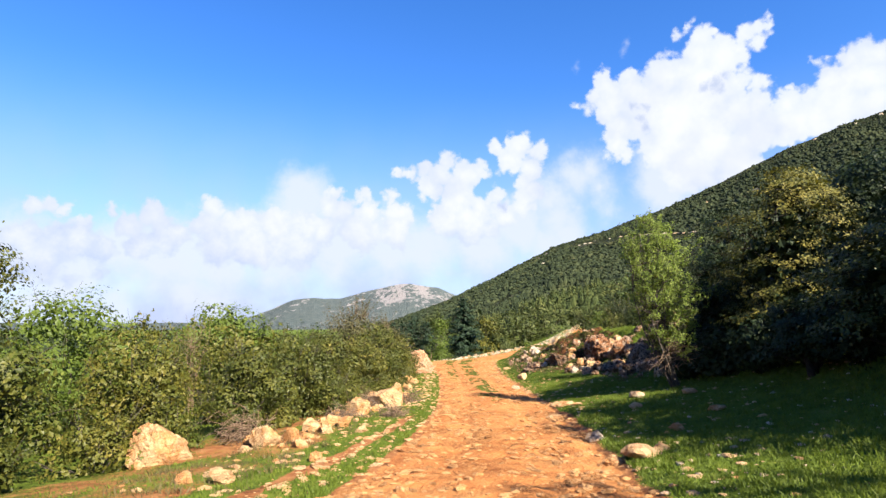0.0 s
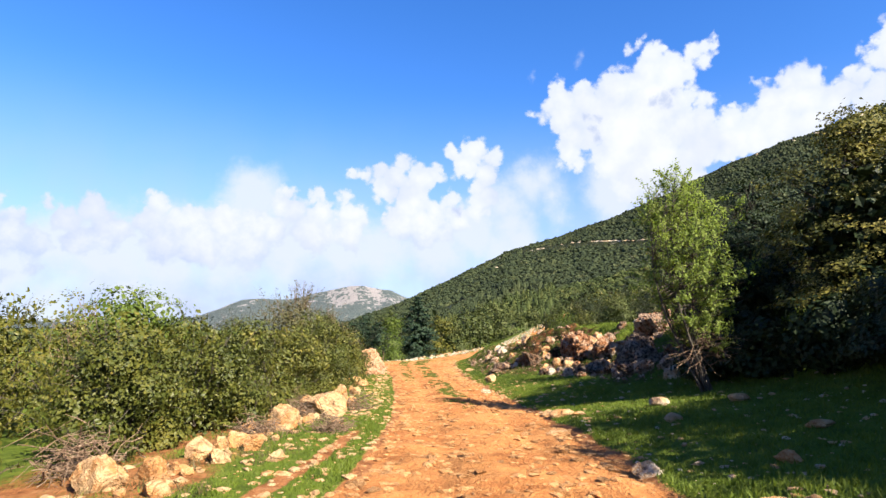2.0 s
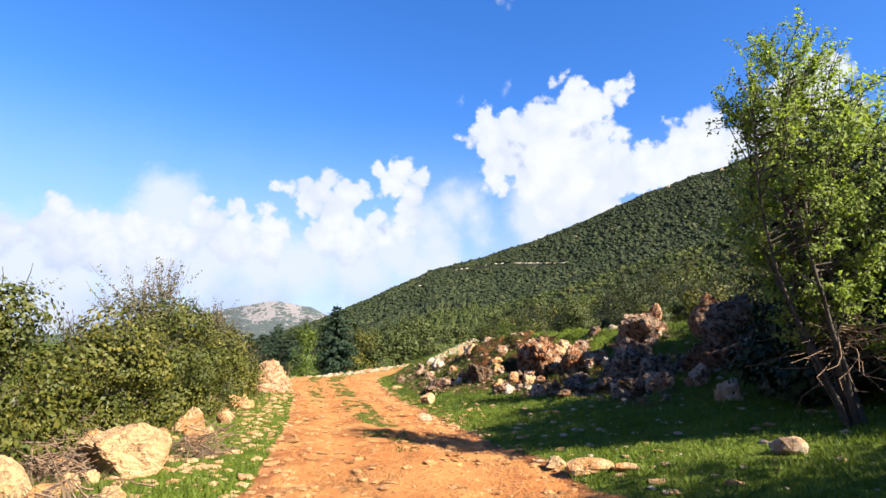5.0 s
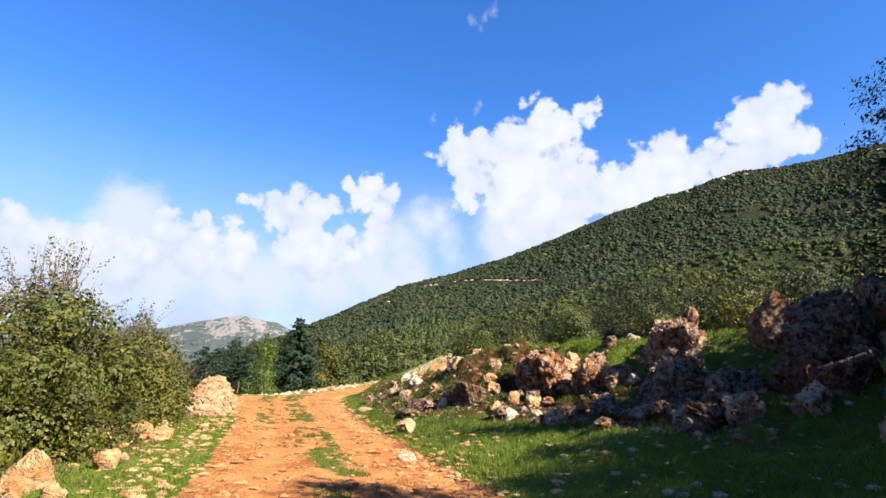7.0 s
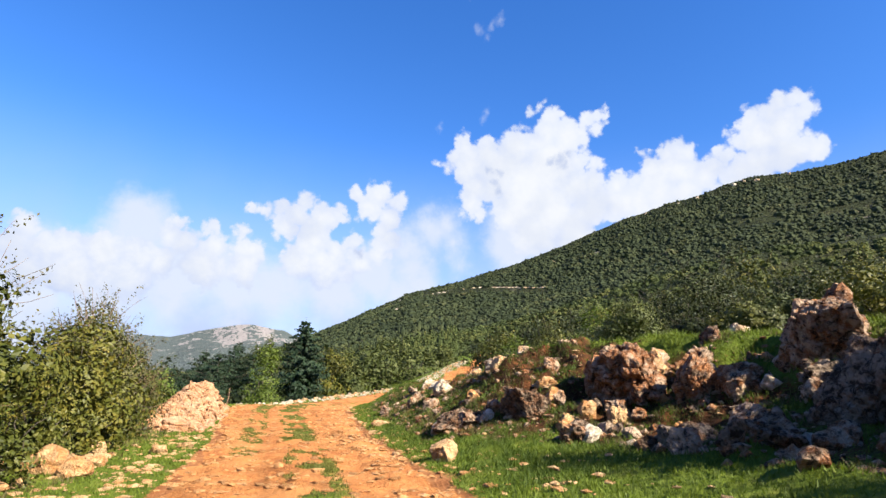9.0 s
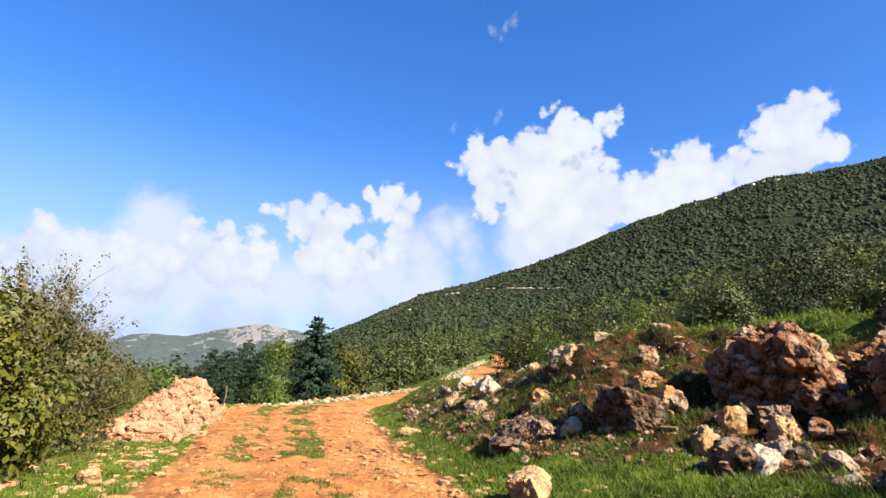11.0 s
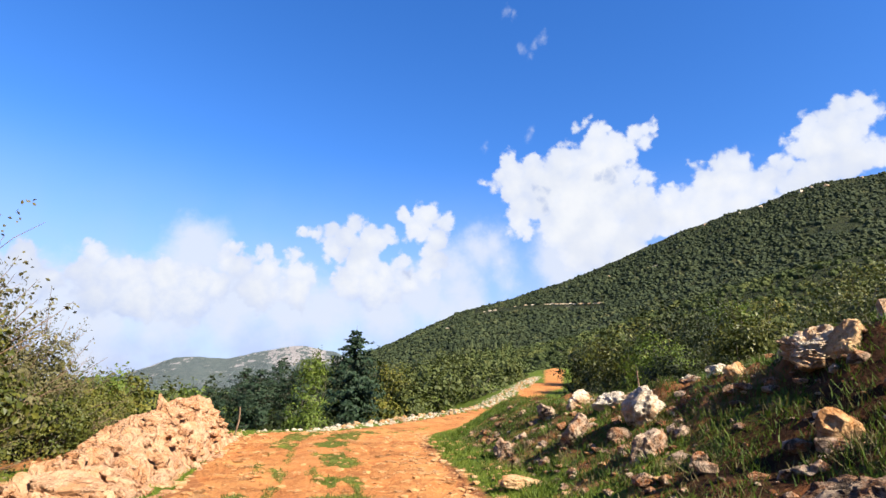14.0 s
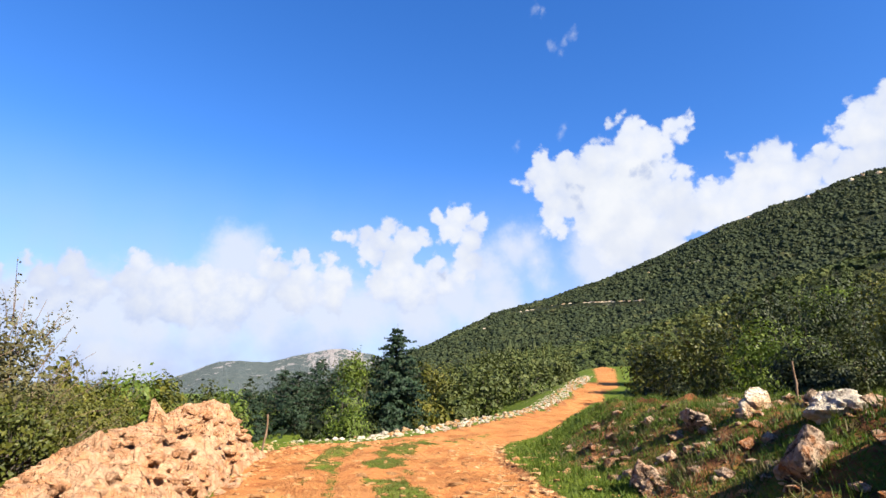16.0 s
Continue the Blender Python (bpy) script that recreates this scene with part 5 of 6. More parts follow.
scatter("plain_woods", "mixed green woods on the plain", pts, rng.uniform(3, 6, len(pts)), np.where(rng.uniform(size=len(pts)) < 0.3, 1.5, 0.7), HAZED_HILL_LEAF, 15, 14, 0.20, False)

# ================= rocks and boulders =================
PILE = "rocks along the left verge"
BANK = "rocks on the right bank"
for k, (x, y, w, h) in enumerate([(-5.4, 10.7, 1.05, .70), (-3.85, 11.8, .62, .40), (-3.5, 12.3, .42, .28), (-4.3, 12.3, .3, .2), (-3.41, 13.9, .45, .28),
                                  (-3.0, 14.6, .5, .26), (-2.75, 16.9, .62, .5), (-2.95, 17.9, .55, .4), (-2.3, 19.5, 1.05, .62), (-2.75, 19.9, .6, .45), (-1.9, 21.6, .4, .3),
                                  (-2.45, 23.9, .6, .5), (-2.1, 25.6, .4, .28), (-2.6, 29.8, .62, .4), (-2.1, 29.5, .44, .28), (-2.2, 30.5, .40, .2),
                                  (-1.6, 32.3, .36, .18), (-1.3, 33.3, .30, .12), (-2.9, 28.6, .5, .42)]):
    rock(x, y, w, h, PALE_ROCK, 500 + k, label="pale orange limestone rock at the edge of the verge", group=PILE, detail=5 if w > 0.58 else 4, pitted=0.035)

BOULDERS = [(7.95, 31.35, 2.0, 1.0, RED_ROCK), (8.35, 29.9, .85, .72, RED_ROCK), (10.15, 28.5, 1.9, 1.05, RED_ROCK), (10.8, 28.9, .8, 1.0, RED_ROCK), (8.0, 30.9, .7, .5, RED_ROCK),
            (8.9, 31.9, .5, .36, PALE_ROCK), (7.1, 30.6, .6, .45, PALE_ROCK), (6.6, 30.95, .36, .28, PALE_ROCK), (8.9, 30.6, .8, .6, RED_ROCK),
            (7.0, 26.4, .9, .5, GREY_ROCK), (8.3, 26.3, 1.15, .75, GREY_ROCK), (6.3, 26.6, .42, .4, GREY_ROCK), (6.1, 27.2, .42, .36, RED_ROCK), (3.45, 30.3, .5, .36, PALE_ROCK),
            (5.65, 31.95, 1.15, .55, GREY_ROCK), (6.25, 35.5, .85, .36, WHITE_ROCK), (7.0, 33.6, .5, .32, RED_ROCK), (5.2, 37.6, .65, .45, WHITE_ROCK), (5.14, 34.15, .34, .3, PALE_ROCK),
            (6.6, 33.0, .6, .26, PALE_ROCK), (4.4, 33.0, 1.25, .36, GREY_ROCK)]
BANK_ROCKS = [(4.5, 32.7, .5, .32, RED_ROCK), (4.5, 38.6, .58, .45, RED_ROCK), (5.4, 39.2, .62, .3, WHITE_ROCK), (5.3, 40.6, .26, .2, WHITE_ROCK), (5.05, 41.4, .42, .26, RED_ROCK),
              (3.95, 40.7, .5, .28, RED_ROCK), (6.7, 27.8, .7, .42, GREY_ROCK), (7.6, 27.6, .8, .5, RED_ROCK), (8.6, 26.2, 1.2, .9, GREY_ROCK), (7.6, 23.6, .8, .5, RED_ROCK),
              (7.2, 20.6, .5, .4, WHITE_ROCK), (8.0, 25.0, 1.0, .6, GREY_ROCK), (10.9, 25.8, 1.7, 1.2, RED_ROCK), (10.2, 23.9, 1.9, 1.35, GREY_ROCK), (9.0, 23.5, 1.3, .85, GREY_ROCK),
              (8.2, 24.4, 1.2, .8, GREY_ROCK), (8.6, 22.4, .9, .5, GREY_ROCK), (11.6, 24.2, 1.5, 1.2, RED_ROCK), (6.0, 34.8, .42, .3, PALE_ROCK), (4.6, 36.4, .5, .35, RED_ROCK),
              (10.6, 31.2, .5, .3, WHITE_ROCK), (8.9, 31.9, .6, .4, WHITE_ROCK)]
for k, (x, y, w, h, m) in enumerate(BOULDERS + BANK_ROCKS):
    rock(x, y, w, h, m, 540 + k, sink=0.9 if w > 1.0 else 0.5, detail=6 if w > 1.7 else (5 if w > 0.8 else 4 if w > 0.4 else 3), pitted=0.13, group=BANK,
         label={"weathered limestone": "dark weathered limestone boulder on the bank", "rust-stained limestone": "pitted boulder stained rust red"}.get(m.name, "pale limestone rock on the bank"))

# boulders tumbled together along the foot and face of the bank
rng = np.random.default_rng(37)
for k in range(44):
    y = rng.uniform(22.0, 32.5)
    s = np.interp(y, [22, 27, 32.5], [3.9, 3.7, 2.6]) + rng.uniform(0, 1) ** 1.3 * (3.9 if y < 28 else 4.6)
    w = rng.uniform(0.30, 0.72) if k % 6 else rng.uniform(0.7, 1.0)
    rock(float(centre(y) + half(y)) + s, y, w, w * rng.uniform(0.4, 0.65), (GREY_ROCK, GREY_ROCK, RED_ROCK)[k % 3] if y < 28 else (RED_ROCK, GREY_ROCK, RED_ROCK, PALE_ROCK)[k % 4], 1200 + k, detail=4 if w < 0.8 else 5, pitted=0.13, sink=0.6, group=BANK,
         label="dark rough limestone boulder tumbled on the bank" if y < 28 else "rusty broken limestone boulder tumbled on the bank")

for k, (x, y, w, h) in enumerate([(2.95, 9.4, .7, .16), (2.5, 9.5, .35, .14), (3.3, 9.6, .3, .12), (2.85, 12.1, .4, .16), (3.45, 18.3, .6, .14), (3.2, 18.9, .35, .14), (3.7, 18.0, .3, .1), (5.5, 12.5, .35, .1),
                                  (5.25, 17.1, .45, .2), (4.6, 15.1, .4, .16), (6.2, 15.6, .4, .14), (4.2, 11.3, .35, .14), (2.6, 15.6, .45, .12), (2.7, 26.3, .35, .2)]):
    rock(x, y, w, h, WHITE_ROCK if k % 5 == 3 else PALE_ROCK, 600 + k, label="flat pale rock half sunk in the grass", sink=0.5, group="flat rocks in the grass")

rng = np.random.default_rng(33)
for k in range(60):
    y = rng.uniform(21, 43) if k < 42 else rng.uniform(27.5, 33.5)
    s = rng.uniform(2.9, 7.0) if y < 32 else rng.uniform(1.2, 5.6)
    x = float(centre(y) + half(y)) + s
    w = rng.uniform(0.14, 0.42) * (1.35 if rng.uniform() < 0.2 else 1)
    rock(x, y, w, w * rng.uniform(0.5, 0.8), (RED_ROCK, GREY_ROCK, PALE_ROCK, RED_ROCK, WHITE_ROCK)[k % 5], 640 + k, detail=3, label="small broken limestone rock on the bank", group=BANK)

rng = np.random.default_rng(35)
for k in range(95):
    y = rng.uniform(7, 36) if k < 45 else rng.choice([12.5, 16.6, 18.8, 20.3, 22.6]) + rng.normal() * 0.9
    x = float(centre(y) - half(y)) - (1.2 + rng.uniform(0, 1.9) if k < 45 else 1.9 + abs(rng.normal()) * 0.6)
    w = rng.uniform(0.10, 0.36)
    rock(x, y, w, w * rng.uniform(0.5, 0.85), PALE_ROCK, 1100 + k, detail=3, label="small pale orange rock on the verge", group=PILE)

# the long heap of broken stone on the left verge
rng = np.random.default_rng(44)


def heap_spot(rng):
    u, v = rng.uniform(0, 1), rng.normal() * 0.46
    high = 1.0 * math.sin(math.pi * min(1, 0.12 + 0.80 * u)) * (0.45 + 0.6 * u)
    return -2.45 - 0.45 * u + v, 36.9 + 8.8 * u, max(0.0, high * (1 - (v / 0.98) ** 2) - 0.12) * rng.uniform(0.75, 1.0)


def heap_profile(u, v):
    """Height of the heap at u along it and v across it."""
    return (0.16 + 0.66 * ease(0.0, 0.62, u) + 0.12 * ease(0.6, 0.85, u)) * ease(1.10, 0.95, u) * ease(-0.06, 0.06, u) * np.clip(1 - np.abs(v) ** 2.1, 0, 1)


def mound():
    """The body of the heap: earth and broken stone packed together, stepped by warped cells."""
    us, vs = np.linspace(-0.05, 1.09, 150), np.linspace(-1.05, 1.05, 56)
    U, V = np.meshgrid(us, vs, indexing="ij")
    x, y = -2.45 - 0.45 * U + V * 1.05, 36.9 + 8.8 * U
    wx, wy = x + 0.22 * fbm(x * 3, y * 3, 52, 3), y + 0.22 * fbm(x * 3, y * 3, 53, 3)
    seeds = np.random.default_rng(55)
    cells = np.stack([seeds.uniform(-4.2, -1.2, 300), seeds.uniform(36.2, 46.8, 300)], 1)
    lift, tilt = seeds.uniform(-0.13, 0.12, 300), seeds.normal(size=(300, 2)) * 0.42
    q = np.stack([wx.ravel(), wy.ravel()], 1)
    dist = np.linalg.norm(q[:, None] - cells[None], axis=2)
    own = np.argmin(dist, 1)
    two = np.partition(dist, 1, axis=1)[:, :2]
    step = lift[own] + ((q - cells[own]) * tilt[own]).sum(1) - 0.09 * np.exp(-((two[:, 1] - two[:, 0]) / 0.035) ** 2)
    h = heap_profile(U, V)
    z = top(x, y) - 0.05 + h + ease(0.02, 0.2, h) * (step.reshape(U.shape) + 0.10 * fbm(x * 5, y * 5, 58, 3))
    idx = np.arange(U.size).reshape(U.shape)
    quads = np.stack([idx[:-1, :-1], idx[:-1, 1:], idx[1:, 1:], idx[1:, :-1]], -1).reshape(-1, 4)[:, ::-1]
    ob = link_mesh("stone_mound", np.stack([x, y, z], -1).reshape(-1, 3), quads, PINK_ROCK)
    return tagged(ob, "long mound of packed pale pinkish orange stone and earth", "rubble heap", "long rubble heap")


def heap_spot(rng):
    u, v = rng.uniform(0, 1.02), np.clip(rng.normal() * 0.5, -1.1, 1.1)
    return -2.45 - 0.45 * u + v * 1.05, 36.9 + 8.8 * u, float(heap_profile(np.float64(u), np.float64(v)))


mound()
for k in range(64):
    x, y, lift = heap_spot(rng)
    w = rng.uniform(0.18, 0.40) * (1.4 if k % 9 == 0 else 1)
    rock(x, y, w, w * rng.uniform(0.25, 0.5), PINK_ROCK, 760 + k, detail=3, lift=max(0.0, lift - 0.10), pitted=0.03, sink=0.9, label="pale pinkish orange stone in a long rubble heap", group="long rubble heap")
chips = []
for k in range(700):
    x, y, lift = heap_spot(rng)
    p, f = rock_shape(1700 + k % 24, 1, 9)
    w = rng.uniform(0.07, 0.22)
    a = rng.uniform(0, 6.3)
    p = p * np.array([w, w * rng.uniform(0.6, 1), w * rng.uniform(0.4, 0.8)])
    p = np.stack([p[:, 0] * math.cos(a) - p[:, 1] * math.sin(a) + x, p[:, 0] * math.sin(a) + p[:, 1] * math.cos(a) + y, p[:, 2] + float(top(np.float64(x), np.float64(y))) + lift], 1)
    chips.append((p, f))
v, f = merge(chips)
tagged(link_mesh("heap_rubble", v, f, PINK_ROCK), "small angular pale pinkish orange rubble on the long heap", "stones", kind="stuff")
for k, (x, y, w, h) in enumerate([(-2.95, 44.9, 1.45, 1.12), (-2.55, 45.3, .8, .55), (-2.9, 42.9, 1.0, .92), (-2.3, 37.6, .8, .34)]):
    rock(x, y, w, h, PINK_ROCK, 850 + k, detail=5, depth=w * 1.1, pitted=0.05, label="large pale pinkish orange block in the rubble heap", group="long rubble heap")

# dry-stone edging of the track where it climbs again
wall = anchor("stone_edging", 9.0, 76.0, 0.0, "low row of pale stones edging the far track", "stone wall")
p, f = rock_shape(901, 2)
edging_meshes = [link_mesh("stone", rock_shape(901 + q, 2)[0], f, WHITE_ROCK if q % 3 == 0 else PALE_ROCK, wall) for q in range(6)]
for k in range(230):
    y = 54 + 46 * (k + rng.uniform(-.4, .4)) / 230
    x = float(centre(y) - half(y)) - 1.0 + rng.normal() * 0.55
    st = edging_meshes[k] if k < 6 else new("stone", edging_meshes[k % 6].data)
    st.parent = wall
    w = rng.uniform(0.10, 0.30)
    st.scale = (w, w * 0.9, w * 0.75)
    st.rotation_euler = (0, 0, rng.uniform(0, 6))
    st.location = (x - 9.0, y - 76.0, float(land(np.float64(x), np.float64(y))) + w * 0.2)

# ================= loose stones and grass =================


def gravel(name, label, n, seed, mat, pick, sizes, finely=1, flat_by=(0.22, 0.5)):
    rng = np.random.default_rng(seed)
    shapes = [rock_shape(950 + q, finely, 10)[0] for q in range(12)]
    _, f1 = ico(finely)
    vs, fs, k = [], [], 0
    xs, ys = pick(rng, n)
    zs = top(xs, ys)
    for x, y, z in zip(xs, ys, zs):
        w = sizes[0] + (sizes[1] - sizes[0]) * rng.uniform() ** 3
        a = rng.uniform(0, 6.3)
        p = shapes[rng.integers(12)] * np.array([w, w * rng.uniform(0.6, 1), w * rng.uniform(*flat_by)])
        p = np.stack([p[:, 0] * math.cos(a) - p[:, 1] * math.sin(a) + x, p[:, 0] * math.sin(a) + p[:, 1] * math.cos(a) + y, p[:, 2] + z + w * 0.02], 1)
        vs.append(p)
        fs.append(f1 + k)
        k += len(p)
    return tagged(link_mesh(name, np.concatenate(vs), np.concatenate(fs), mat), label, "stones", kind="stuff")


def on_track(rng, n):
    y = 4 + 50 * rng.uniform(size=n) ** 1.3
    u = rng.uniform(-1, 1, n)
    u = np.sign(u) * np.abs(u) ** 0.7
    return centre(y) + u * (half(y) + 0.15), y


def on_verges(rng, n):
    y = 5 + 45 * rng.uniform(size=n)
    left = rng.uniform(size=n) < 0.82
    off = np.where(left, -half(y) - rng.gamma(2.0, 0.6, n), half(y) + rng.gamma(1.5, 1.3, n))
    return centre(y) + off, y


def on_bank(rng, n):
    y = 22 + 23 * rng.uniform(size=n)
    return centre(y) + half(y) + 1.0 + 2.3 * ease(33, 29, y) + rng.uniform(size=n) ** 1.2 * 4.6, y


STONE_BITS = rock_material("clay-stained stones", (0.82, 0.43, 0.185), (0.72, 0.31, 0.11), (0.52, 0.20, 0.08), 0.53, 0.64)
gravel("loose_stones", "loose clay-stained stones on the track", 5600, 71, STONE_BITS, on_track, (0.03, 0.19), 1, (0.2, 0.5))
gravel("verge_stones", "pale stones scattered over the verges", 3000, 72, PALE_ROCK, on_verges, (0.04, 0.24))
def on_far_edge(rng, n):
    y = 50 + 52 * rng.uniform(size=n)
    return centre(y) - half(y) - 0.2 - rng.gamma(2.0, 0.55, n), y


def on_bank_edge(rng, n):
    y = 24 + 26 * rng.uniform(size=n)
    return centre(y) + half(y) + rng.normal(size=n) * 0.45 + 0.15, y


gravel("edging_rubble", "small pale stones strewn beside the far track", 1500, 74, WHITE_ROCK, on_far_edge, (0.06, 0.26), 1, (0.4, 0.8))
def in_grass(rng, n):
    y = 6 + 18 * rng.uniform(size=n)
    return centre(y) + half(y) + 0.2 + 6.0 * rng.uniform(size=n) ** 1.4 + 0.3 * fbm(y * 1.3, y * 0.7, 43, 2), y


gravel("grass_stones", "small pale stones lying in the short grass", 650, 76, WHITE_ROCK, in_grass, (0.03, 0.17), 1, (0.3, 0.6))
gravel("edge_stones", "small pale stones along the right edge of the track", 700, 75, PALE_ROCK, on_bank_edge, (0.04, 0.22), 1, (0.3, 0.6))
gravel("bank_rubble", "small broken brown and white stones all over the bank", 2200, 73, RED_ROCK, on_bank, (0.05, 0.30), 1, (0.45, 0.8))


def grass(name, label, n, seed, pick, tall, mat=None):
    rng = np.random.default_rng(seed)
    x, y = pick(rng, n)
    road, turf = masks(x, y)
    keep = rng.uniform(size=n) < ease(0.35, 0.75, turf)
    x, y = x[keep], y[keep]
    m = len(x)
    z = top(x, y)
    h = tall * rng.uniform(0.5, 1.4, m) * (0.55 + 1.3 * np.clip(fbm(x * 0.8, y * 0.8, 77, 3) + 0.35, 0, 1))
    a = rng.uniform(0, 2 * math.pi, m)
    w = rng.uniform(0.006, 0.013, m)
    lx, ly = rng.normal(size=m) * h * 0.45, rng.normal(size=m) * h * 0.45
    b = np.stack([x, y, z - 0.01], -1)
    s = np.stack([np.cos(a) * w, np.sin(a) * w, 0 * w], -1)
    tip = b + np.stack([lx, ly, h], -1)
    v = np.stack([b - s, b + s, tip], 1).reshape(-1, 3)
    return tagged(link_mesh(name, v, np.arange(3 * m).reshape(m, 3), mat or GRASS), label, "grass", kind="stuff")


def turf_right(rng, n):
    y = 5 + 45 * rng.uniform(size=n) ** 1.2
    return centre(y) + half(y) - 0.2 + rng.uniform(size=n) ** 1.2 * 7.5, y


def turf_top(rng, n):
    y = 20 + 28 * rng.uniform(size=n)
    return centre(y) + half(y) + 5.0 + rng.uniform(size=n) * 9.0, y


def turf_left(rng, n):
    y = 5 + 47 * rng.uniform(size=n) ** 1.1
    return centre(y) - half(y) + 0.2 - rng.uniform(size=n) ** 1.5 * 4.5, y


def turf_middle(rng, n):
    y = 20 + 30 * rng.uniform(size=n)
    return centre(y) + rng.uniform(-1.5, 1.5, n), y


grass("bank_grass", "short bright green grass on the right bank", 210000, 81, turf_right, 0.065)
grass("bank_top_grass", "longer green grass on top of the bank", 85000, 84, turf_top, 0.12)
grass("verge_grass", "short green grass on the left verge", 110000, 82, turf_left, 0.055)
grass("track_grass", "thin grass along the middle of the track", 90000, 83, turf_middle, 0.04, TRACK_GRASS)


def weeds_bank(rng, n):
    y = 21 + 24 * rng.uniform(size=n)
    return centre(y) + half(y) + 0.9 + 2.2 * ease(33, 29, y) + rng.uniform(size=n) * 5.0, y


def weeds(name, label, n, seed, pick, tall, mat=None):
    """Dry stalks in small clumps."""
    rng = np.random.default_rng(seed)
    cx, cy = pick(rng, n // 26)
    x = np.repeat(cx, 26) + rng.normal(size=len(cx) * 26) * 0.08
    y = np.repeat(cy, 26) + rng.normal(size=len(cx) * 26) * 0.10
    m = len(x)
    h = tall * rng.uniform(0.4, 1.3, m)
    a = rng.uniform(0, 2 * math.pi, m)
    b = np.stack([x, y, top(x, y) - 0.01], -1)
    s = np.stack([np.cos(a), np.sin(a), 0 * a], -1) * rng.uniform(0.004, 0.010, (m, 1))
    tip = b + np.stack([rng.normal(size=m) * h * 0.5, rng.normal(size=m) * h * 0.5, h], -1)
    v = np.stack([b - s, b + s, tip], 1).reshape(-1, 3)
    return tagged(link_mesh(name, v, np.arange(3 * m).reshape(m, 3), mat or DRY), label, "weeds", kind="stuff")


def green_bank(rng, n):
    y = 27 + 20 * rng.uniform(size=n)
    return centre(y) + half(y) + 0.5 + rng.uniform(size=n) * 5.5, y


weeds("green_weeds", "lush dark green weeds in clumps on the bank", 60000, 94, green_bank, 0.11, LUSH)
weeds("dry_weeds", "dry grey-brown weeds among the rocks of the bank", 22000, 91, weeds_bank, 0.12)


def weeds_verge(rng, n):
    y = 7 + 30 * rng.uniform(size=n)
    return centre(y) - half(y) - 1.3 - rng.uniform(size=n) * 2.0, y


weeds("verge_weeds", "dry brown weeds between verge rocks and bushes", 7000, 92, weeds_verge, 0.12)

# ================= brushwood heaps on the left verge =================


def brushwood(x, y, width, height, count, seed):
    rng = np.random.default_rng(seed)
    pieces = []
    for k in range(count):
        a = rng.uniform(0, 2 * math.pi)
        c = np.array([rng.normal() * width * 0.22, rng.normal() * width * 0.22, abs(rng.normal()) * height * 0.30 + 0.04])
        out = np.array([math.cos(a), math.sin(a), rng.normal() * 0.45])
        ln = width * rng.uniform(0.2, 0.5)
        pieces.append(limb(c - out * ln * 0.5, c + out * ln * 0.5, rng.uniform(0.004, 0.012), 0.003, rng, 0.35, 5, 4))
    v, f = merge(pieces)
    v[:, 2] = np.maximum(v[:, 2], -0.03)
    ob = link_mesh("brushwood", v, f, TWIG)
    ob.location = (x, y, float(top(np.float64(x), np.float64(y))))
    return tagged(ob, "tangled heap of dry brown cut twigs", "brushwood", "brushwood on the left verge", "stuff")


for k, (x, y, w, h, n) in enumerate([(-4.7, 12.9, 1.2, .75, 190), (-1.75, 16.4, .9, .5, 150), (-3.1, 16.0, 1.0, .4, 120), (-2.9, 18.9, 1.1, .6, 150), (-1.6, 20.6, .9, .5, 130), (-3.3, 21.0, 1.0, .5, 100)]):
    brushwood(x, y, w, h, n, 970 + k)

# ================= pale cuts and outcrops on the hill =================


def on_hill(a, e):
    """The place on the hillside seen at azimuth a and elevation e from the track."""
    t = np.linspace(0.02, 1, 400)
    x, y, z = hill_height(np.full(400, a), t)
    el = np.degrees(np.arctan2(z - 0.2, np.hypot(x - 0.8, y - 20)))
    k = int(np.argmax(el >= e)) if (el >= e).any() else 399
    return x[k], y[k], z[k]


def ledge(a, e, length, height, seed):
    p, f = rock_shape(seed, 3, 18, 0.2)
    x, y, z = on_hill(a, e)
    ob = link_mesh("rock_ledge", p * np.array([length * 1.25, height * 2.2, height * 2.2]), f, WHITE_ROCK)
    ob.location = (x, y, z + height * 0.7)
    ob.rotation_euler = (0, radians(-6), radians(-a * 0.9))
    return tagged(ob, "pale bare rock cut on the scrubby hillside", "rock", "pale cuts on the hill")


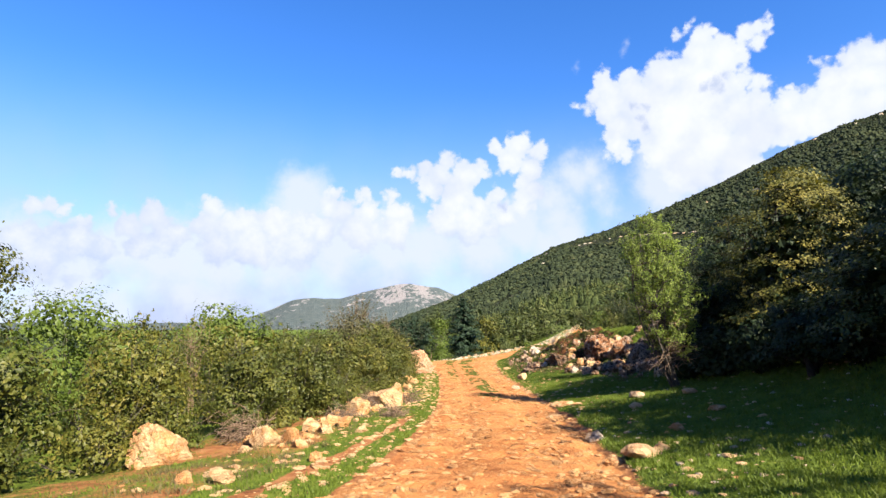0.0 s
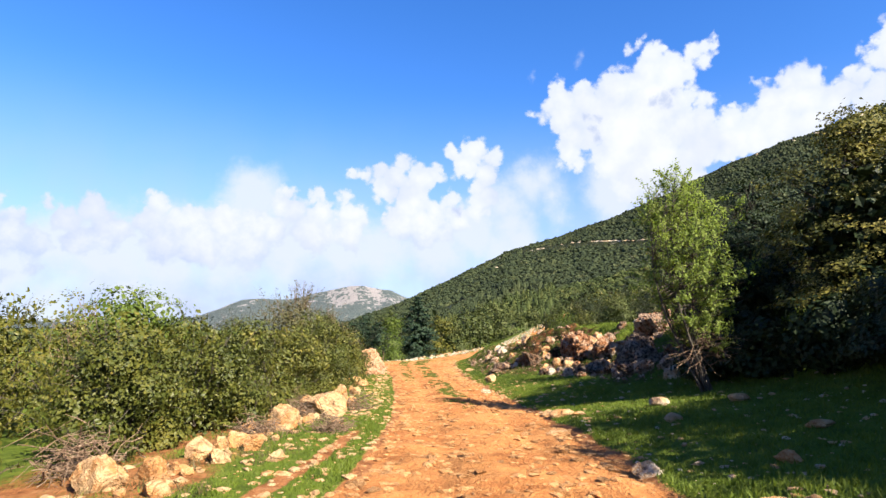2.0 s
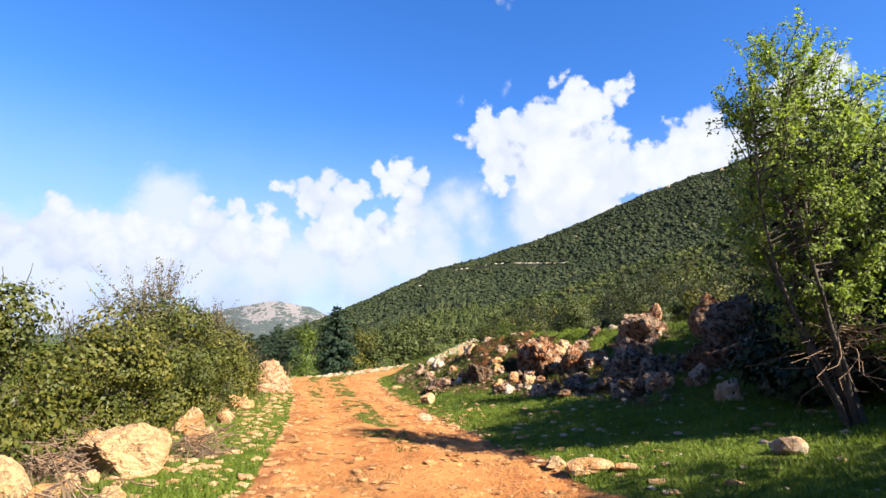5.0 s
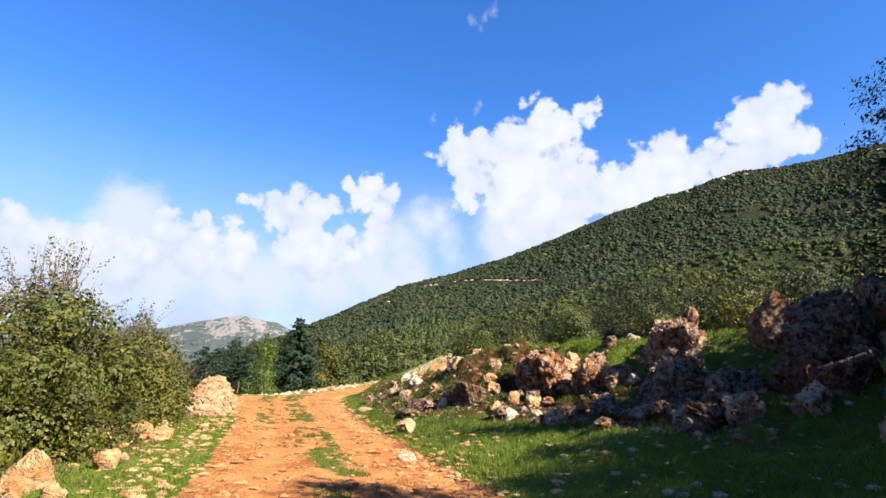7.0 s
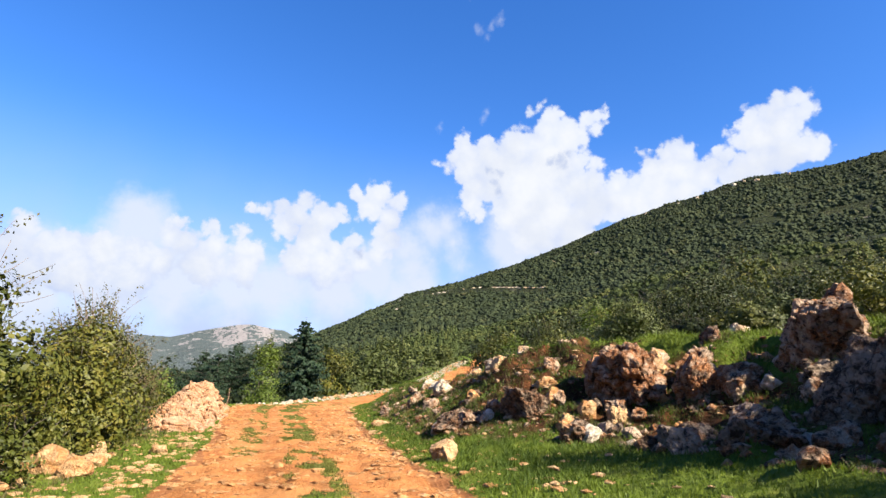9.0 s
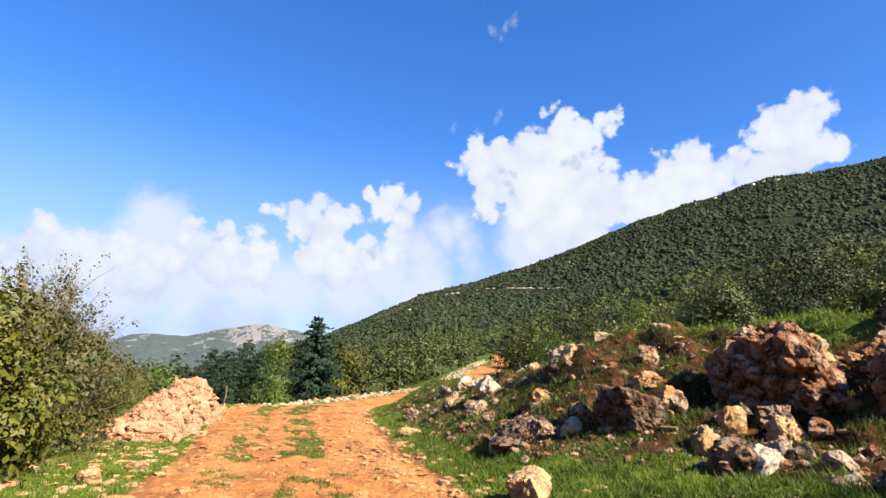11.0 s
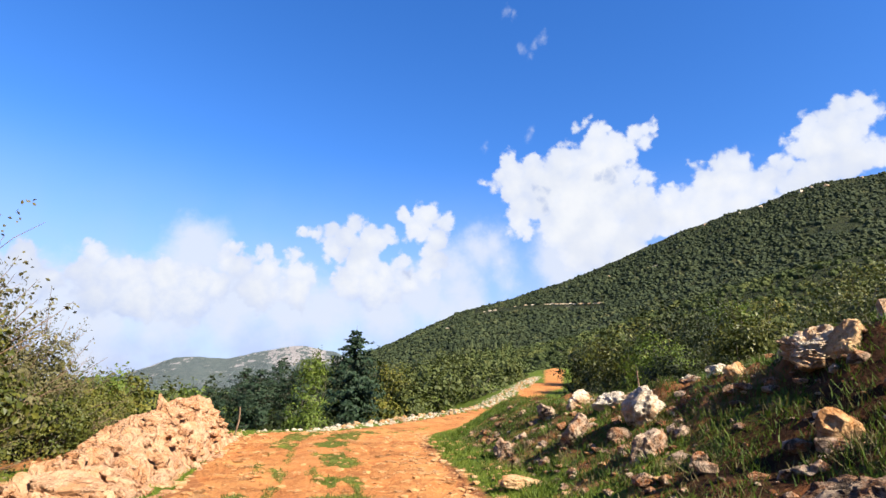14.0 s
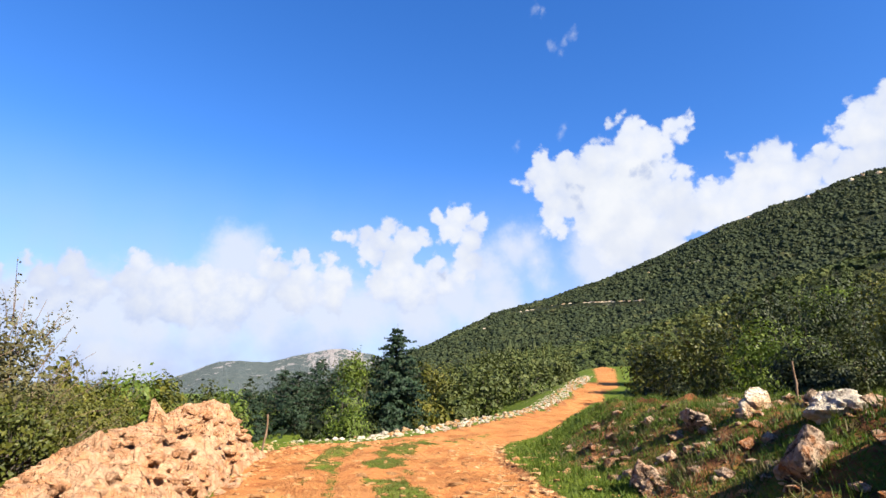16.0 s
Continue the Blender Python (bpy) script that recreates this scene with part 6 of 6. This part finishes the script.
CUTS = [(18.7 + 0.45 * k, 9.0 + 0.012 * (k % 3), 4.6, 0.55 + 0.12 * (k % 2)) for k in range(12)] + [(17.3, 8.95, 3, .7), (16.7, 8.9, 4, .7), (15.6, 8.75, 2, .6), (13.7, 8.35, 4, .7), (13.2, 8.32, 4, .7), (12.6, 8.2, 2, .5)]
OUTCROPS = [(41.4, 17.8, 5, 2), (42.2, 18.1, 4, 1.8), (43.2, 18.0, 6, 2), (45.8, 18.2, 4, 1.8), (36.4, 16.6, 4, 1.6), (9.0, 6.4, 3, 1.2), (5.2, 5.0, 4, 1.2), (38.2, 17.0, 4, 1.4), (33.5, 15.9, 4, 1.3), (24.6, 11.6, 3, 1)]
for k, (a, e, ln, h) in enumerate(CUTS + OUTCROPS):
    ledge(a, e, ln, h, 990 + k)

# ================= weathered stakes, a flat slab =================
v, f = limb((0, 0, -0.2), (0.08, 0, 0.85), 0.028, 0.018, np.random.default_rng(5), 0.1, 6, 7)
stake = link_mesh("stake", v, f, TWIG, smooth=True)
stake.location = (-2.0, 46.2, float(land(np.float64(-2.0), np.float64(46.2))))
tagged(stake, "thin weathered wooden stake beside the rubble heap", "stake")
stake2 = copy_thing(stake, pose(8.2, 43.6, float(land(np.float64(8.2), np.float64(43.6))), 4, -8, 30))
tagged(stake2, "thin weathered wooden stake on the bank top", "stake")
rock(3.45, 37.8, 0.75, 0.15, PALE_ROCK, 1301, depth=0.4, label="flat pale slab of rock lying in the grass", detail=4, group=BANK)

# ================= larger stones bedded in the track =================
rng = np.random.default_rng(77)
_, f2 = ico(2)
bedded = [link_mesh("stone", rock_shape(1500 + q, 2, 11)[0], f2, STONE_BITS, track) for q in range(10)]
for k in range(280):
    y = 6 + 40 * rng.uniform() ** 1.15
    x = float(centre(y)) + rng.choice([-1, 1]) * rng.uniform(0, 1) ** 0.8 * float(half(y))
    st = bedded[k] if k < 10 else new("stone", bedded[k % 10].data)
    st.parent = track
    w = rng.uniform(0.10, 0.26)
    st.scale = (w, w * rng.uniform(0.6, 0.95), w * rng.uniform(0.18, 0.34))
    st.rotation_euler = (rng.normal() * 0.1, rng.normal() * 0.1, rng.uniform(0, 6))
    st.location = (x, y, float(top(np.float64(x), np.float64(y))) + w * 0.03)
